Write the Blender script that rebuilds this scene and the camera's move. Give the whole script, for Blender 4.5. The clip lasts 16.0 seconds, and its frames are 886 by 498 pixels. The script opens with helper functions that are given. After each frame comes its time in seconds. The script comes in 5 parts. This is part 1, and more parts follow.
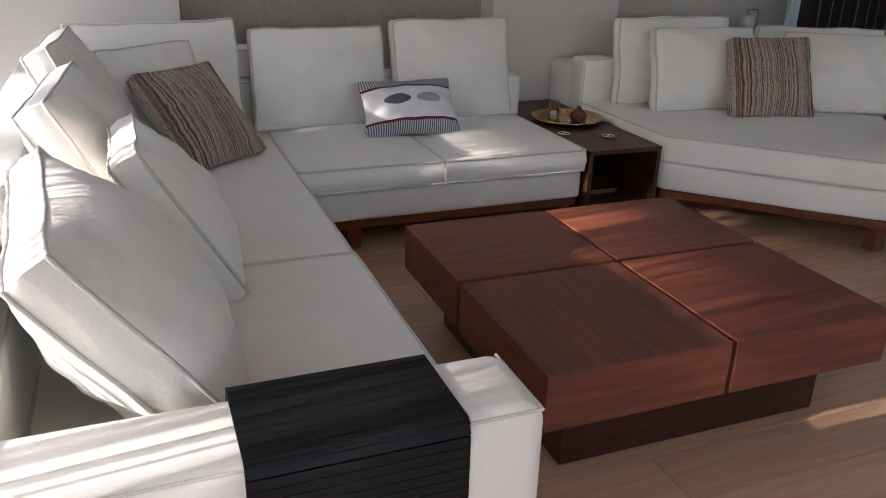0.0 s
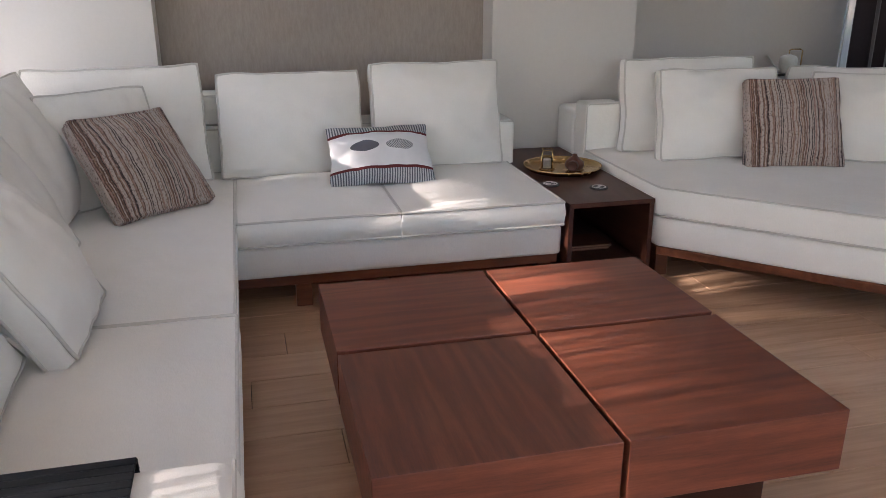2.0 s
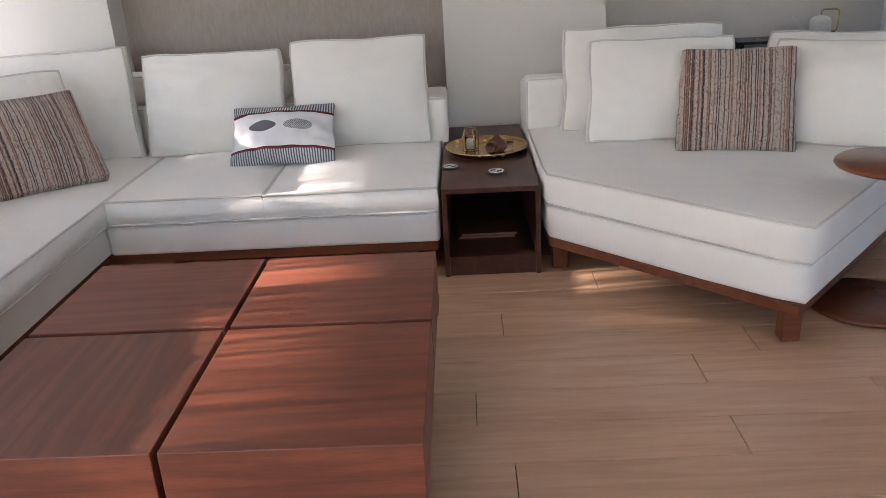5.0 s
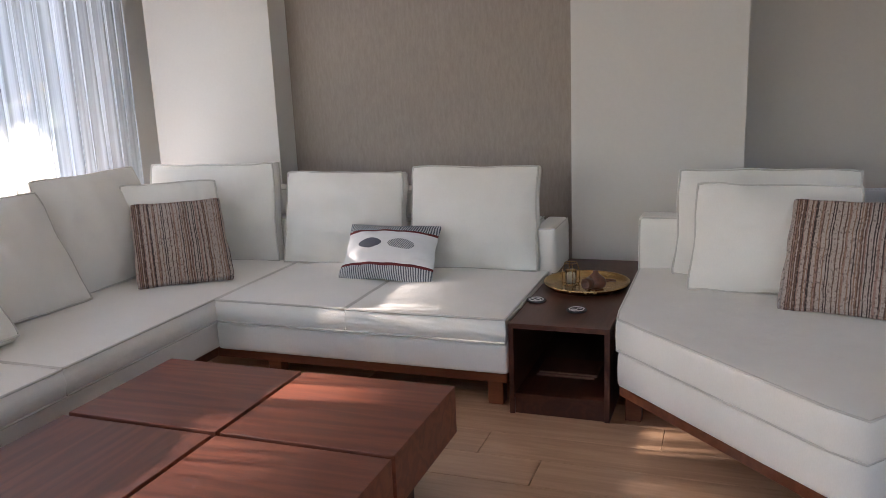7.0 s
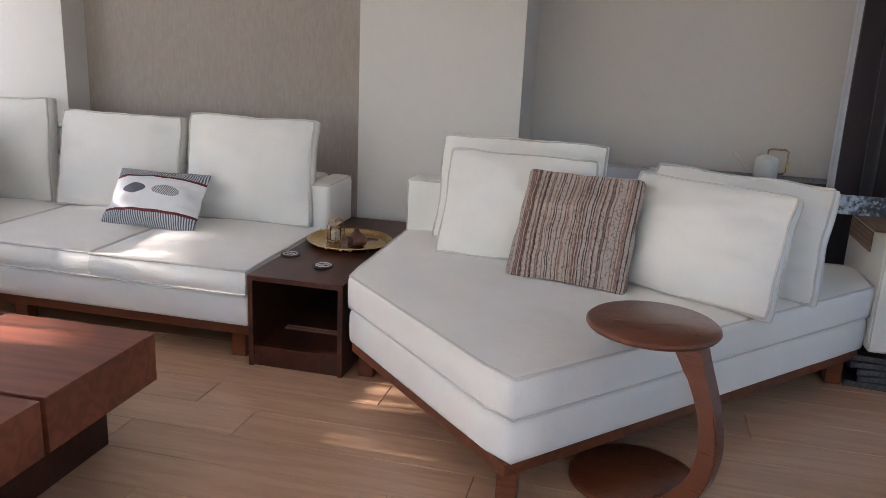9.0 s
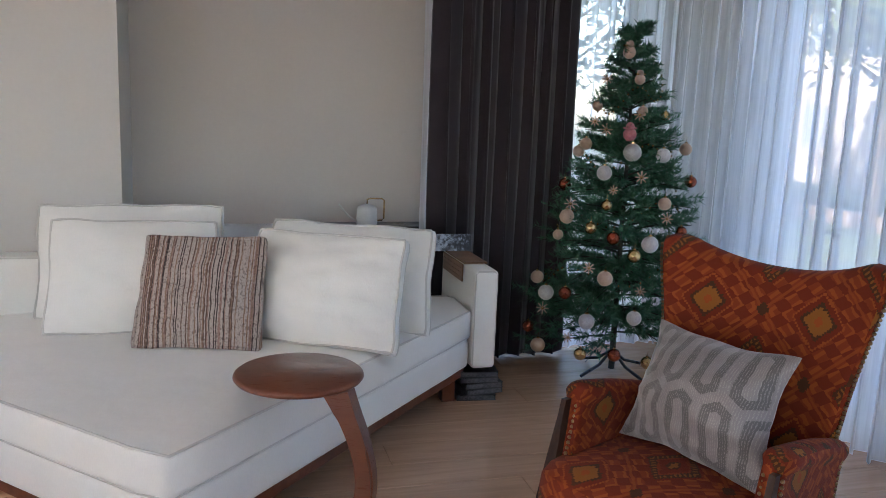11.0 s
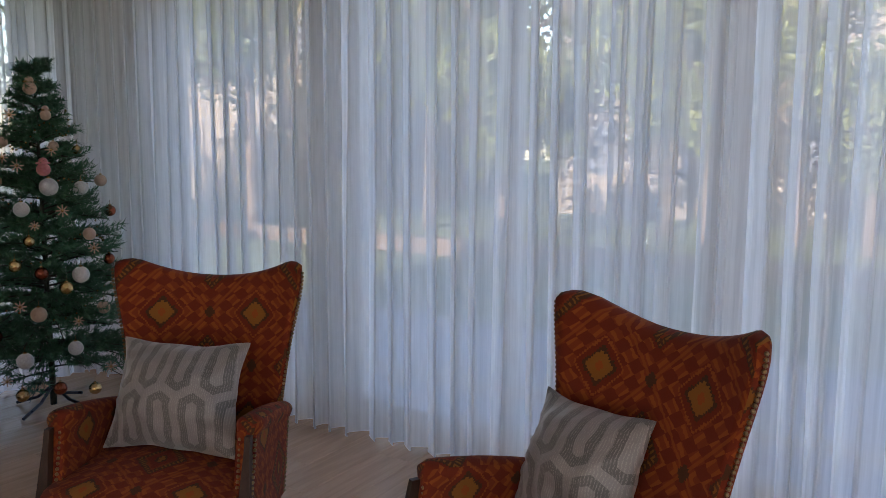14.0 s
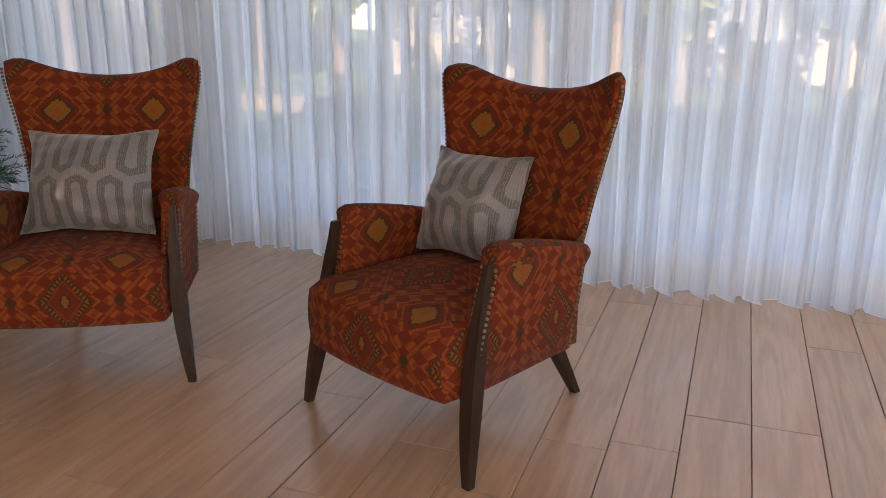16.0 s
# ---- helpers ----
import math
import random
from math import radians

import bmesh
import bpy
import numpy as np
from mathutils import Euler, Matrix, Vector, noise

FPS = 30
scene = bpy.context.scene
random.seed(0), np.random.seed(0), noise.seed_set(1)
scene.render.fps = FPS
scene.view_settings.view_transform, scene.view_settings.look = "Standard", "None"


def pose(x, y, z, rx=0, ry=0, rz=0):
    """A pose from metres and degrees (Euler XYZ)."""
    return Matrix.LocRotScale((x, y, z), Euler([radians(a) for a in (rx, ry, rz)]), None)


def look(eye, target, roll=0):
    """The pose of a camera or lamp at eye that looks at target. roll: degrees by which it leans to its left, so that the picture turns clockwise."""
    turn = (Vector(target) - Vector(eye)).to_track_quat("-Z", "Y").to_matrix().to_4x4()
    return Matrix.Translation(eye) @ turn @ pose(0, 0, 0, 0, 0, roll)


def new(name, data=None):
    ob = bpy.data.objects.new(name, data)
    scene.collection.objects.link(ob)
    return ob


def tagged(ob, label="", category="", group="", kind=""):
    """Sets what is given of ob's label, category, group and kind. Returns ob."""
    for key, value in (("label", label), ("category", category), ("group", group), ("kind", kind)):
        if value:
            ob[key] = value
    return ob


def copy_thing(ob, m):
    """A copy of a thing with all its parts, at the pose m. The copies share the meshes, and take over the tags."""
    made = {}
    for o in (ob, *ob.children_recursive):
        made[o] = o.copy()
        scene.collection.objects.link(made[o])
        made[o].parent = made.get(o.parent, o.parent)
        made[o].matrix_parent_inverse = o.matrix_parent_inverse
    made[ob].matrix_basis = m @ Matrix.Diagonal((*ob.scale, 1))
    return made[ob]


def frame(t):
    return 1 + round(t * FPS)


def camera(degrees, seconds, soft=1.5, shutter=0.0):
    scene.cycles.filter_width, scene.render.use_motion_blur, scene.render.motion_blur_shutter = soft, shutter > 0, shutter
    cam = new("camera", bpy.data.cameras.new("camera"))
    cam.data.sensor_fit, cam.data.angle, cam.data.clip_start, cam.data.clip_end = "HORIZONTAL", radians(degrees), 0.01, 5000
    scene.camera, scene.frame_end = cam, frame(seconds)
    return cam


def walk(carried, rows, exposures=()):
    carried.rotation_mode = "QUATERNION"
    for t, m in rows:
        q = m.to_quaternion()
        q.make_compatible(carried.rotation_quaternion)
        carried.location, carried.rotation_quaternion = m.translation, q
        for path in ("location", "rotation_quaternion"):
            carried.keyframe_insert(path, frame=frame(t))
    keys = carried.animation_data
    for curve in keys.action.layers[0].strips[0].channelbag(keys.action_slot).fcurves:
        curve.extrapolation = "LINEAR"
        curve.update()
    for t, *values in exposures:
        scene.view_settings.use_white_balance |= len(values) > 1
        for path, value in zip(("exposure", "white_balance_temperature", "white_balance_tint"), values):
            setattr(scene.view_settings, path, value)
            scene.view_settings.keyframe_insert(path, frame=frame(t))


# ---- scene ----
cam = camera(57.9, 16.0, soft=0.7)
PATH = [
    (0, (0.395, 0.477, 1.457), (1.075, 2.199, 0.7), 1.5),
    (0.5, (0.499, 0.583, 1.49), (1.164, 2.32, 0.753), 1.6),
    (1, (0.638, 0.689, 1.492), (1.298, 2.454, 0.822), 1.1),
    (1.5, (0.854, 0.638, 1.445), (1.414, 2.439, 0.782), 0.1),
    (2, (1.105, 0.582, 1.404), (1.559, 2.416, 0.75), 0.0),
    (2.5, (1.372, 0.616, 1.371), (1.747, 2.465, 0.708), 1.4),
    (3, (1.634, 0.611, 1.358), (1.954, 2.431, 0.594), 1.4),
    (3.5, (1.911, 0.538, 1.351), (2.153, 2.357, 0.554), 1.7),
    (3.7, (2.002, 0.539, 1.336), (2.222, 2.356, 0.529), 1.2),
    (5.8, (2.925, 0.593, 1.461), (2.723, 2.484, 0.841), -3.4),
    (6, (2.982, 0.617, 1.469), (2.785, 2.517, 0.879), -2.4),
    (6.5, (3.149, 0.686, 1.479), (2.792, 2.604, 1.037), -2.5),
    (7, (3.382, 0.728, 1.445), (2.703, 2.56, 1.016), -2.4),
    (7.5, (3.569, 0.781, 1.402), (2.866, 2.581, 0.887), -1.9),
    (8, (3.754, 0.887, 1.404), (3.086, 2.679, 0.817), -0.2),
    (8.5, (3.958, 0.918, 1.415), (3.367, 2.744, 0.852), 0.6),
    (8.7, (4.023, 0.906, 1.415), (3.493, 2.755, 0.868), 1.5),
    (10.8, (3.951, 0.896, 1.413), (4.338, 2.829, 1.08), 2.3),
    (11, (3.905, 0.861, 1.421), (4.437, 2.759, 1.082), 2.2),
    (11.5, (3.84, 0.759, 1.417), (4.618, 2.572, 1.091), 1.5),
    (12, (3.792, 0.688, 1.43), (4.796, 2.392, 1.134), 1.2),
    (12.5, (3.75, 0.67, 1.465), (4.929, 2.265, 1.214), 0.4),
    (13, (3.63, 0.695, 1.466), (5.066, 2.076, 1.296), 0.8),
    (13.5, (3.524, 0.693, 1.457), (5.134, 1.873, 1.343), 1.2),
    (14, (3.516, 0.633, 1.469), (5.192, 1.693, 1.213), 0.2),
    (14.5, (3.499, 0.593, 1.332), (5.217, 1.558, 0.993), 1.4),
    (15, (3.271, 0.655, 1.295), (5.073, 1.407, 0.863), 0.7),
    (15.5, (3.102, 0.672, 1.247), (4.935, 1.319, 0.775), -0.2),
    (16, (3.042, 0.636, 1.2), (4.845, 1.297, 0.643), 0.1),
]
EXPO = [(0.0, 2.0, 6150, 19), (0.5, 2.28, 6150, 19), (1.2, 2.53, 6150, 20), (2.0, 2.58, 6200, 20), (3.5, 2.96, 6250, 20), (6.0, 2.85, 6200, 19), (7.0, 2.59, 6250, 19), (8.5, 2.92, 6200, 19), (11.0, 2.98, 6050, 18), (12.5, 2.66, 6250, 18), (14.5, 2.2, 6900, 20), (15.2, 2.45, 7250, 20), (16.0, 2.72, 7350, 21)]
walk(cam, [(t, look(eye, target, roll)) for t, eye, target, roll in PATH], EXPO)

# ---- daylight: low afternoon sun from the terrace side, clear sky ----
world = bpy.data.worlds.new("sky")
scene.world = world
world.use_nodes = True
wn = world.node_tree
sky = wn.nodes.new("ShaderNodeTexSky")
sky.sky_type = "NISHITA"
sky.sun_disc = False
SUN = Vector((1.0, 0.11, -0.335))
sky.sun_elevation = math.atan2(0.335, 1.006)
sky.sun_rotation = radians(263.7)
wn.links.new(sky.outputs[0], wn.nodes["Background"].inputs[0])
wn.nodes["Background"].inputs[1].default_value = 0.15
sun = new("sun", bpy.data.lights.new("sun", "SUN"))
sun.data.energy, sun.data.angle, sun.data.color = 5.0, radians(0.5), (1.0, 0.9, 0.78)
sun.rotation_euler = SUN.to_track_quat("-Z", "Y").to_euler()


# ---- materials ----
def tree_of(name):
    m = bpy.data.materials.new(name)
    m.use_nodes = True
    return m, m.node_tree, m.node_tree.nodes["Principled BSDF"]


def node(nt, kind, **kw):
    n = nt.nodes.new("ShaderNode" + kind)
    for k, v in kw.items():
        if k == "operation":
            n.operation = v
        elif k == "blend":
            n.blend_type = v
        elif k == "data":
            n.data_type = v
        else:
            n.inputs[int(k[1:])].default_value = v
    return n


def coords(nt, stretch=(1, 1, 1), uv=False):
    tc = nt.nodes.new("ShaderNodeTexCoord")
    mp = nt.nodes.new("ShaderNodeMapping")
    nt.links.new(tc.outputs["UV" if uv else "Object"], mp.inputs[0])
    mp.inputs[3].default_value = stretch
    return mp.outputs[0]


def noise_of(nt, vec, scale, detail=4.0, rough=0.55):
    n = nt.nodes.new("ShaderNodeTexNoise")
    n.inputs["Scale"].default_value, n.inputs["Detail"].default_value, n.inputs["Roughness"].default_value = scale, detail, rough
    nt.links.new(vec, n.inputs["Vector"])
    return n.outputs["Fac"]


def ramp(nt, fac, stops, hard=False):
    r = nt.nodes.new("ShaderNodeValToRGB")
    if hard:
        r.color_ramp.interpolation = "CONSTANT"
    el = r.color_ramp.elements
    for i, (p, c) in enumerate(stops):
        e = el[i] if i < 2 else el.new(p)
        e.position = p
        e.color = (*c, 1) if len(c) == 3 else c
    nt.links.new(fac, r.inputs[0])
    return r.outputs[0]


def mixed(nt, fac, a, b, blend="MIX"):
    n = nt.nodes.new("ShaderNodeMix")
    n.data_type, n.blend_type = "RGBA", blend
    for i, v in ((0, fac), (6, a), (7, b)):
        if hasattr(v, "links"):
            nt.links.new(v, n.inputs[i])
        else:
            n.inputs[i].default_value = v if i == 0 else (*v, 1)
    return n.outputs[2]


def calc(nt, op, a, b=0.0, c=0.0):
    n = nt.nodes.new("ShaderNodeMath")
    n.operation = op
    for i, v in enumerate((a, b, c)):
        if hasattr(v, "links"):
            nt.links.new(v, n.inputs[i])
        else:
            n.inputs[i].default_value = v
    return n.outputs[0]


def bumped(nt, b, height, strength=0.3, dist=0.002):
    n = nt.nodes.new("ShaderNodeBump")
    n.inputs["Strength"].default_value, n.inputs["Distance"].default_value = strength, dist
    nt.links.new(height, n.inputs["Height"])
    nt.links.new(n.outputs[0], b.inputs["Normal"])


def random_of(nt):
    return nt.nodes.new("ShaderNodeObjectInfo").outputs["Random"]


def plain(name, lo, hi, scale=8.0, rough=0.6, metal=0.0, grain=90.0, bump=0.15, stretch=(1, 1, 1), coat=0.0):
    """Two tones mixed by coarse and fine noise, with a fine relief."""
    m, nt, b = tree_of(name)
    v = coords(nt, stretch)
    f = calc(nt, "MULTIPLY_ADD", noise_of(nt, v, grain), 0.4, calc(nt, "MULTIPLY", noise_of(nt, v, scale), 0.6))
    nt.links.new(ramp(nt, f, [(0.35, lo), (0.65, hi)]), b.inputs["Base Color"])
    nt.links.new(calc(nt, "MULTIPLY_ADD", noise_of(nt, v, scale * 2), 0.2, rough - 0.1), b.inputs["Roughness"])
    b.inputs["Metallic"].default_value = metal
    b.inputs["Coat Weight"].default_value = coat
    if bump:
        bumped(nt, b, noise_of(nt, v, grain * 2), bump)
    return m


def fabric(name, lo, hi, weave=380.0, bump=0.5, sheen=0.25):
    m, nt, b = tree_of(name)
    v = coords(nt)
    thread = noise_of(nt, coords(nt, (1, 1, 0.25)), weave, 2.0)
    f = calc(nt, "MULTIPLY_ADD", thread, 0.5, calc(nt, "MULTIPLY", noise_of(nt, v, 5.0), 0.5))
    nt.links.new(ramp(nt, f, [(0.3, lo), (0.7, hi)]), b.inputs["Base Color"])
    b.inputs["Roughness"].default_value = 0.95
    b.inputs["Sheen Weight"].default_value = sheen
    b.inputs["Specular IOR Level"].default_value = 0.15
    h = calc(nt, "MULTIPLY_ADD", thread, 0.35, calc(nt, "MULTIPLY", noise_of(nt, v, 11.0, 3.0), 2.0))
    bumped(nt, b, h, bump, 0.004)
    return m


def wood(name, dark, mid, light, axis=0, rough=0.38, fine=34.0, coat=0.05, each=False, spec=0.32, relief=0.12):
    """Straight to cathedral grain along the given axis; each: shifted from piece to piece."""
    m, nt, b = tree_of(name)
    st = [7.0, 7.0, 7.0]
    st[axis] = 0.55
    v = coords(nt, st)
    if each:
        add = nt.nodes.new("ShaderNodeVectorMath")
        add.operation = "ADD"
        nt.links.new(v, add.inputs[0])
        comb = nt.nodes.new("ShaderNodeCombineXYZ")
        r = calc(nt, "MULTIPLY", random_of(nt), 97.0)
        for i in range(3):
            nt.links.new(r, comb.inputs[i])
        nt.links.new(comb.outputs[0], add.inputs[1])
        v = add.outputs[0]
    big = noise_of(nt, v, 1.1, 3.0, 0.5)
    rings = calc(nt, "SINE", calc(nt, "MULTIPLY", big, 42.0))
    pores = noise_of(nt, v, fine, 4.0, 0.7)
    f = calc(nt, "ADD", calc(nt, "MULTIPLY", rings, 0.09), calc(nt, "MULTIPLY_ADD", pores, 0.55, calc(nt, "MULTIPLY", noise_of(nt, v, 0.6), 0.45)))
    col = ramp(nt, f, [(0.25, dark), (0.5, mid), (0.75, light)])
    if each:
        col = mixed(nt, calc(nt, "MULTIPLY", random_of(nt), 0.22), col, tuple(0.55 * c for c in mid))
    nt.links.new(col, b.inputs["Base Color"])
    nt.links.new(calc(nt, "MULTIPLY_ADD", pores, 1.8 * relief, rough - 0.9 * relief), b.inputs["Roughness"])
    b.inputs["Coat Weight"].default_value, b.inputs["Coat Roughness"].default_value = coat, 0.25
    b.inputs["Specular IOR Level"].default_value = spec
    bumped(nt, b, pores, relief, 0.001)
    return m


def sheer(name, tint, clear, loose=0.16):
    """Thin woven voile: some light passes straight, the rest is scattered."""
    m = bpy.data.materials.new(name)
    m.use_nodes = True
    nt = m.node_tree
    nt.nodes.remove(nt.nodes["Principled BSDF"])
    tr, tl, df, mx, mx2 = (nt.nodes.new("ShaderNode" + k) for k in ("BsdfTransparent", "BsdfTranslucent", "BsdfDiffuse", "MixShader", "MixShader"))
    v = coords(nt, (1, 1, 0.05))
    weave = noise_of(nt, v, 160.0, 3.0)
    cloud = noise_of(nt, coords(nt), 3.0)
    nt.links.new(ramp(nt, cloud, [(0.3, tuple(0.94 * c for c in tint)), (0.7, tint)]), tl.inputs[0])
    df.inputs[0].default_value = (*tint, 1)
    mx.inputs[0].default_value = 0.2
    nt.links.new(tl.outputs[0], mx.inputs[1])
    nt.links.new(df.outputs[0], mx.inputs[2])
    streak = ramp(nt, noise_of(nt, coords(nt, (1, 1, 0.012)), 30.0, 2.0, 0.5), [(0.40, (0, 0, 0)), (0.62, (1, 1, 1))])
    dense = calc(nt, "MULTIPLY_ADD", weave, -0.16, 1.0 - clear + 0.08)
    nt.links.new(calc(nt, "MULTIPLY_ADD", streak, -loose, calc(nt, "ADD", dense, loose * 0.5)), mx2.inputs[0])
    nt.links.new(tr.outputs[0], mx2.inputs[1])
    nt.links.new(mx.outputs[0], mx2.inputs[2])
    nt.links.new(mx2.outputs[0], nt.nodes["Material Output"].inputs[0])
    return m


def kilim(name):
    """Flat-woven cloth with stepped diamonds in rust, red, ochre and brown."""
    m, nt, b = tree_of(name)
    uv = coords(nt, (1, 1, 1), uv=True)
    wob = noise_of(nt, uv, 55.0, 2.0)
    sp = nt.nodes.new("ShaderNodeSeparateXYZ")
    nt.links.new(uv, sp.inputs[0])

    u = calc(nt, "MULTIPLY_ADD", wob, 0.010, sp.outputs[0])
    w = calc(nt, "MULTIPLY_ADD", wob, 0.010, sp.outputs[1])
    rust, red, och, brn, org = (0.21, 0.040, 0.013), (0.145, 0.020, 0.010), (0.25, 0.108, 0.020), (0.040, 0.028, 0.015), (0.30, 0.074, 0.016)
    A, B = 0.168, 0.180

    def stepped(x, size):
        return calc(nt, "MULTIPLY", calc(nt, "FLOOR", calc(nt, "DIVIDE", x, size)), size)

    au, aw = calc(nt, "PINGPONG", u, A), calc(nt, "PINGPONG", w, B)
    bu, bw = calc(nt, "SUBTRACT", A, au), calc(nt, "SUBTRACT", B, aw)

    def diamond(x, y, rx, ry):
        return calc(nt, "ADD", calc(nt, "DIVIDE", stepped(x, 0.006), rx), calc(nt, "DIVIDE", stepped(y, 0.007), ry))

    # ground: slanting bands crossed by rows of triangles
    slant = calc(nt, "ADD", calc(nt, "DIVIDE", au, A), calc(nt, "DIVIDE", aw, B))
    along = calc(nt, "SUBTRACT", calc(nt, "DIVIDE", au, A), calc(nt, "DIVIDE", aw, B))
    rows = calc(nt, "GREATER_THAN", calc(nt, "PINGPONG", w, 0.0225), calc(nt, "MULTIPLY", calc(nt, "PINGPONG", u, 0.028), 0.78))
    base = ramp(nt, calc(nt, "DIVIDE", calc(nt, "PINGPONG", slant, 0.25), 0.25), [(0.0, rust), (0.34, org), (0.72, rust)], hard=True)
    col = mixed(nt, rows, base, red)
    cross = calc(nt, "LESS_THAN", calc(nt, "ABSOLUTE", calc(nt, "SUBTRACT", slant, 1.0)), 0.035)
    col = mixed(nt, calc(nt, "MULTIPLY", cross, 0.7), col, org)
    # small dark knots half-way between the medallions
    for kx, ky in ((au, bw), (bu, aw)):
        col = mixed(nt, calc(nt, "LESS_THAN", diamond(kx, ky, 0.013, 0.015), 1.0), col, brn)
    teeth = calc(nt, "GREATER_THAN", calc(nt, "PINGPONG", along, 0.055), 0.030)
    # large medallion: ochre star, red field, toothed dark border
    da = diamond(au, aw, 0.088, 0.108)
    ina = ramp(nt, da, [(0.0, och), (0.13, brn), (0.20, red), (0.52, rust), (0.60, brn), (0.90, red)], hard=True)
    ina = mixed(nt, calc(nt, "MULTIPLY", teeth, ramp(nt, da, [(0.0, (0, 0, 0)), (0.66, (0.8, 0.8, 0.8)), (0.82, (0, 0, 0))], hard=True)), ina, och)
    col = mixed(nt, calc(nt, "LESS_THAN", da, 1.0), col, ina)
    # smaller one: ochre field in a dark stepped line on a red ground
    db = diamond(bu, bw, 0.078, 0.082)
    inb = ramp(nt, db, [(0.0, org), (0.12, och), (0.50, brn), (0.64, red), (0.90, org)], hard=True)
    col = mixed(nt, calc(nt, "LESS_THAN", db, 1.0), col, inb)
    fade = noise_of(nt, uv, 7.0, 4.0)
    col = mixed(nt, calc(nt, "MULTIPLY", fade, 0.48), col, (0.17, 0.030, 0.011))
    nt.links.new(col, b.inputs["Base Color"])
    b.inputs["Roughness"].default_value, b.inputs["Sheen Weight"].default_value = 0.9, 0.04
    b.inputs["Specular IOR Level"].default_value = 0.12
    bumped(nt, b, noise_of(nt, coords(nt, (1, 4, 1), uv=True), 260.0, 2.0), 0.35, 0.002)
    return m


def striped(name):
    """Coarse woven cloth: broken warp stripes in brown, cream, rose and black."""
    m, nt, b = tree_of(name)
    sp = nt.nodes.new("ShaderNodeSeparateXYZ")
    nt.links.new(coords(nt), sp.inputs[0])
    bend = calc(nt, "MULTIPLY_ADD", noise_of(nt, coords(nt, (1, 1, 0.6)), 14.0, 2.0), 0.010, sp.outputs[0])
    lane = calc(nt, "FLOOR", calc(nt, "MULTIPLY", bend, 225.0))
    wn1 = nt.nodes.new("ShaderNodeTexWhiteNoise")
    wn1.noise_dimensions = "1D"
    nt.links.new(lane, wn1.inputs["W"])
    cream, rose, tan, brown, black = (0.46, 0.38, 0.325), (0.33, 0.20, 0.16), (0.27, 0.165, 0.11), (0.13, 0.07, 0.048), (0.045, 0.027, 0.023)
    col = ramp(nt, wn1.outputs["Value"], [(0.0, cream), (0.27, rose), (0.40, cream), (0.52, tan), (0.62, brown), (0.74, black), (0.86, cream)], hard=True)
    at = nt.nodes.new("ShaderNodeCombineXYZ")
    nt.links.new(calc(nt, "MULTIPLY", lane, 3.7), at.inputs[0])
    nt.links.new(calc(nt, "MULTIPLY", sp.outputs[2], 75.0), at.inputs[1])
    nt.links.new(calc(nt, "MULTIPLY", sp.outputs[1], 75.0), at.inputs[2])
    dash = noise_of(nt, at.outputs[0], 1.0, 1.0)
    knots = noise_of(nt, coords(nt, (1, 0.6, 0.6)), 230.0, 2.0)
    col = mixed(nt, ramp(nt, dash, [(0.57, (0, 0, 0)), (0.64, (0.6,) * 3)]), col, (0.10, 0.06, 0.05))
    col = mixed(nt, ramp(nt, dash, [(0.35, (0.55,) * 3), (0.42, (0, 0, 0))]), col, (0.38, 0.295, 0.25))
    col = mixed(nt, ramp(nt, knots, [(0.56, (0, 0, 0)), (0.66, (0.45,) * 3)]), col, (0.09, 0.06, 0.05))
    nt.links.new(col, b.inputs["Base Color"])
    b.inputs["Roughness"].default_value, b.inputs["Sheen Weight"].default_value = 0.95, 0.2
    bumped(nt, b, calc(nt, "ADD", knots, calc(nt, "ADD", dash, wn1.outputs["Value"])), 0.8, 0.003)
    return m


def lattice(name):
    """Grey satin cushion cloth with a pale interlocking hexagon ribbon."""
    m, nt, b = tree_of(name)
    v = coords(nt)
    sp = nt.nodes.new("ShaderNodeSeparateXYZ")
    nt.links.new(v, sp.inputs[0])
    x, z = sp.outputs[0], sp.outputs[2]
    # nested long hexagons in half-drop rows
    A, L = 0.054, 0.080
    P = 2 * L + 0.58 * A
    ux, uz = calc(nt, "PINGPONG", x, A), calc(nt, "PINGPONG", calc(nt, "ADD", z, 0.09), P)

    def hexagon(px, pz):
        slope = calc(nt, "MULTIPLY_ADD", calc(nt, "SUBTRACT", pz, L - 0.577 * A), 0.866, calc(nt, "MULTIPLY", px, 0.5))
        return calc(nt, "DIVIDE", calc(nt, "MAXIMUM", px, slope), A)

    d = calc(nt, "MINIMUM", hexagon(ux, uz), hexagon(calc(nt, "SUBTRACT", A, ux), calc(nt, "SUBTRACT", P, uz)))
    line = calc(nt, "ADD", calc(nt, "GREATER_THAN", d, 0.75), calc(nt, "LESS_THAN", d, 0.30))
    lines = calc(nt, "GREATER_THAN", calc(nt, "PINGPONG", x, 0.003), 0.0017)
    dots = calc(nt, "GREATER_THAN", noise_of(nt, coords(nt, (1, 1, 0.6)), 420.0, 1.0), 0.52)
    col = mixed(nt, line, (0.098, 0.087, 0.083), (0.205, 0.183, 0.176))
    col = mixed(nt, calc(nt, "MULTIPLY", calc(nt, "MULTIPLY", lines, dots), 0.4), col, (0.42, 0.38, 0.345))
    nt.links.new(col, b.inputs["Base Color"])
    nt.links.new(calc(nt, "MULTIPLY_ADD", line, -0.15, 0.5), b.inputs["Roughness"])
    b.inputs["Sheen Weight"].default_value = 0.4
    bumped(nt, b, noise_of(nt, v, 14.0, 3.0), 0.4, 0.006)
    return m


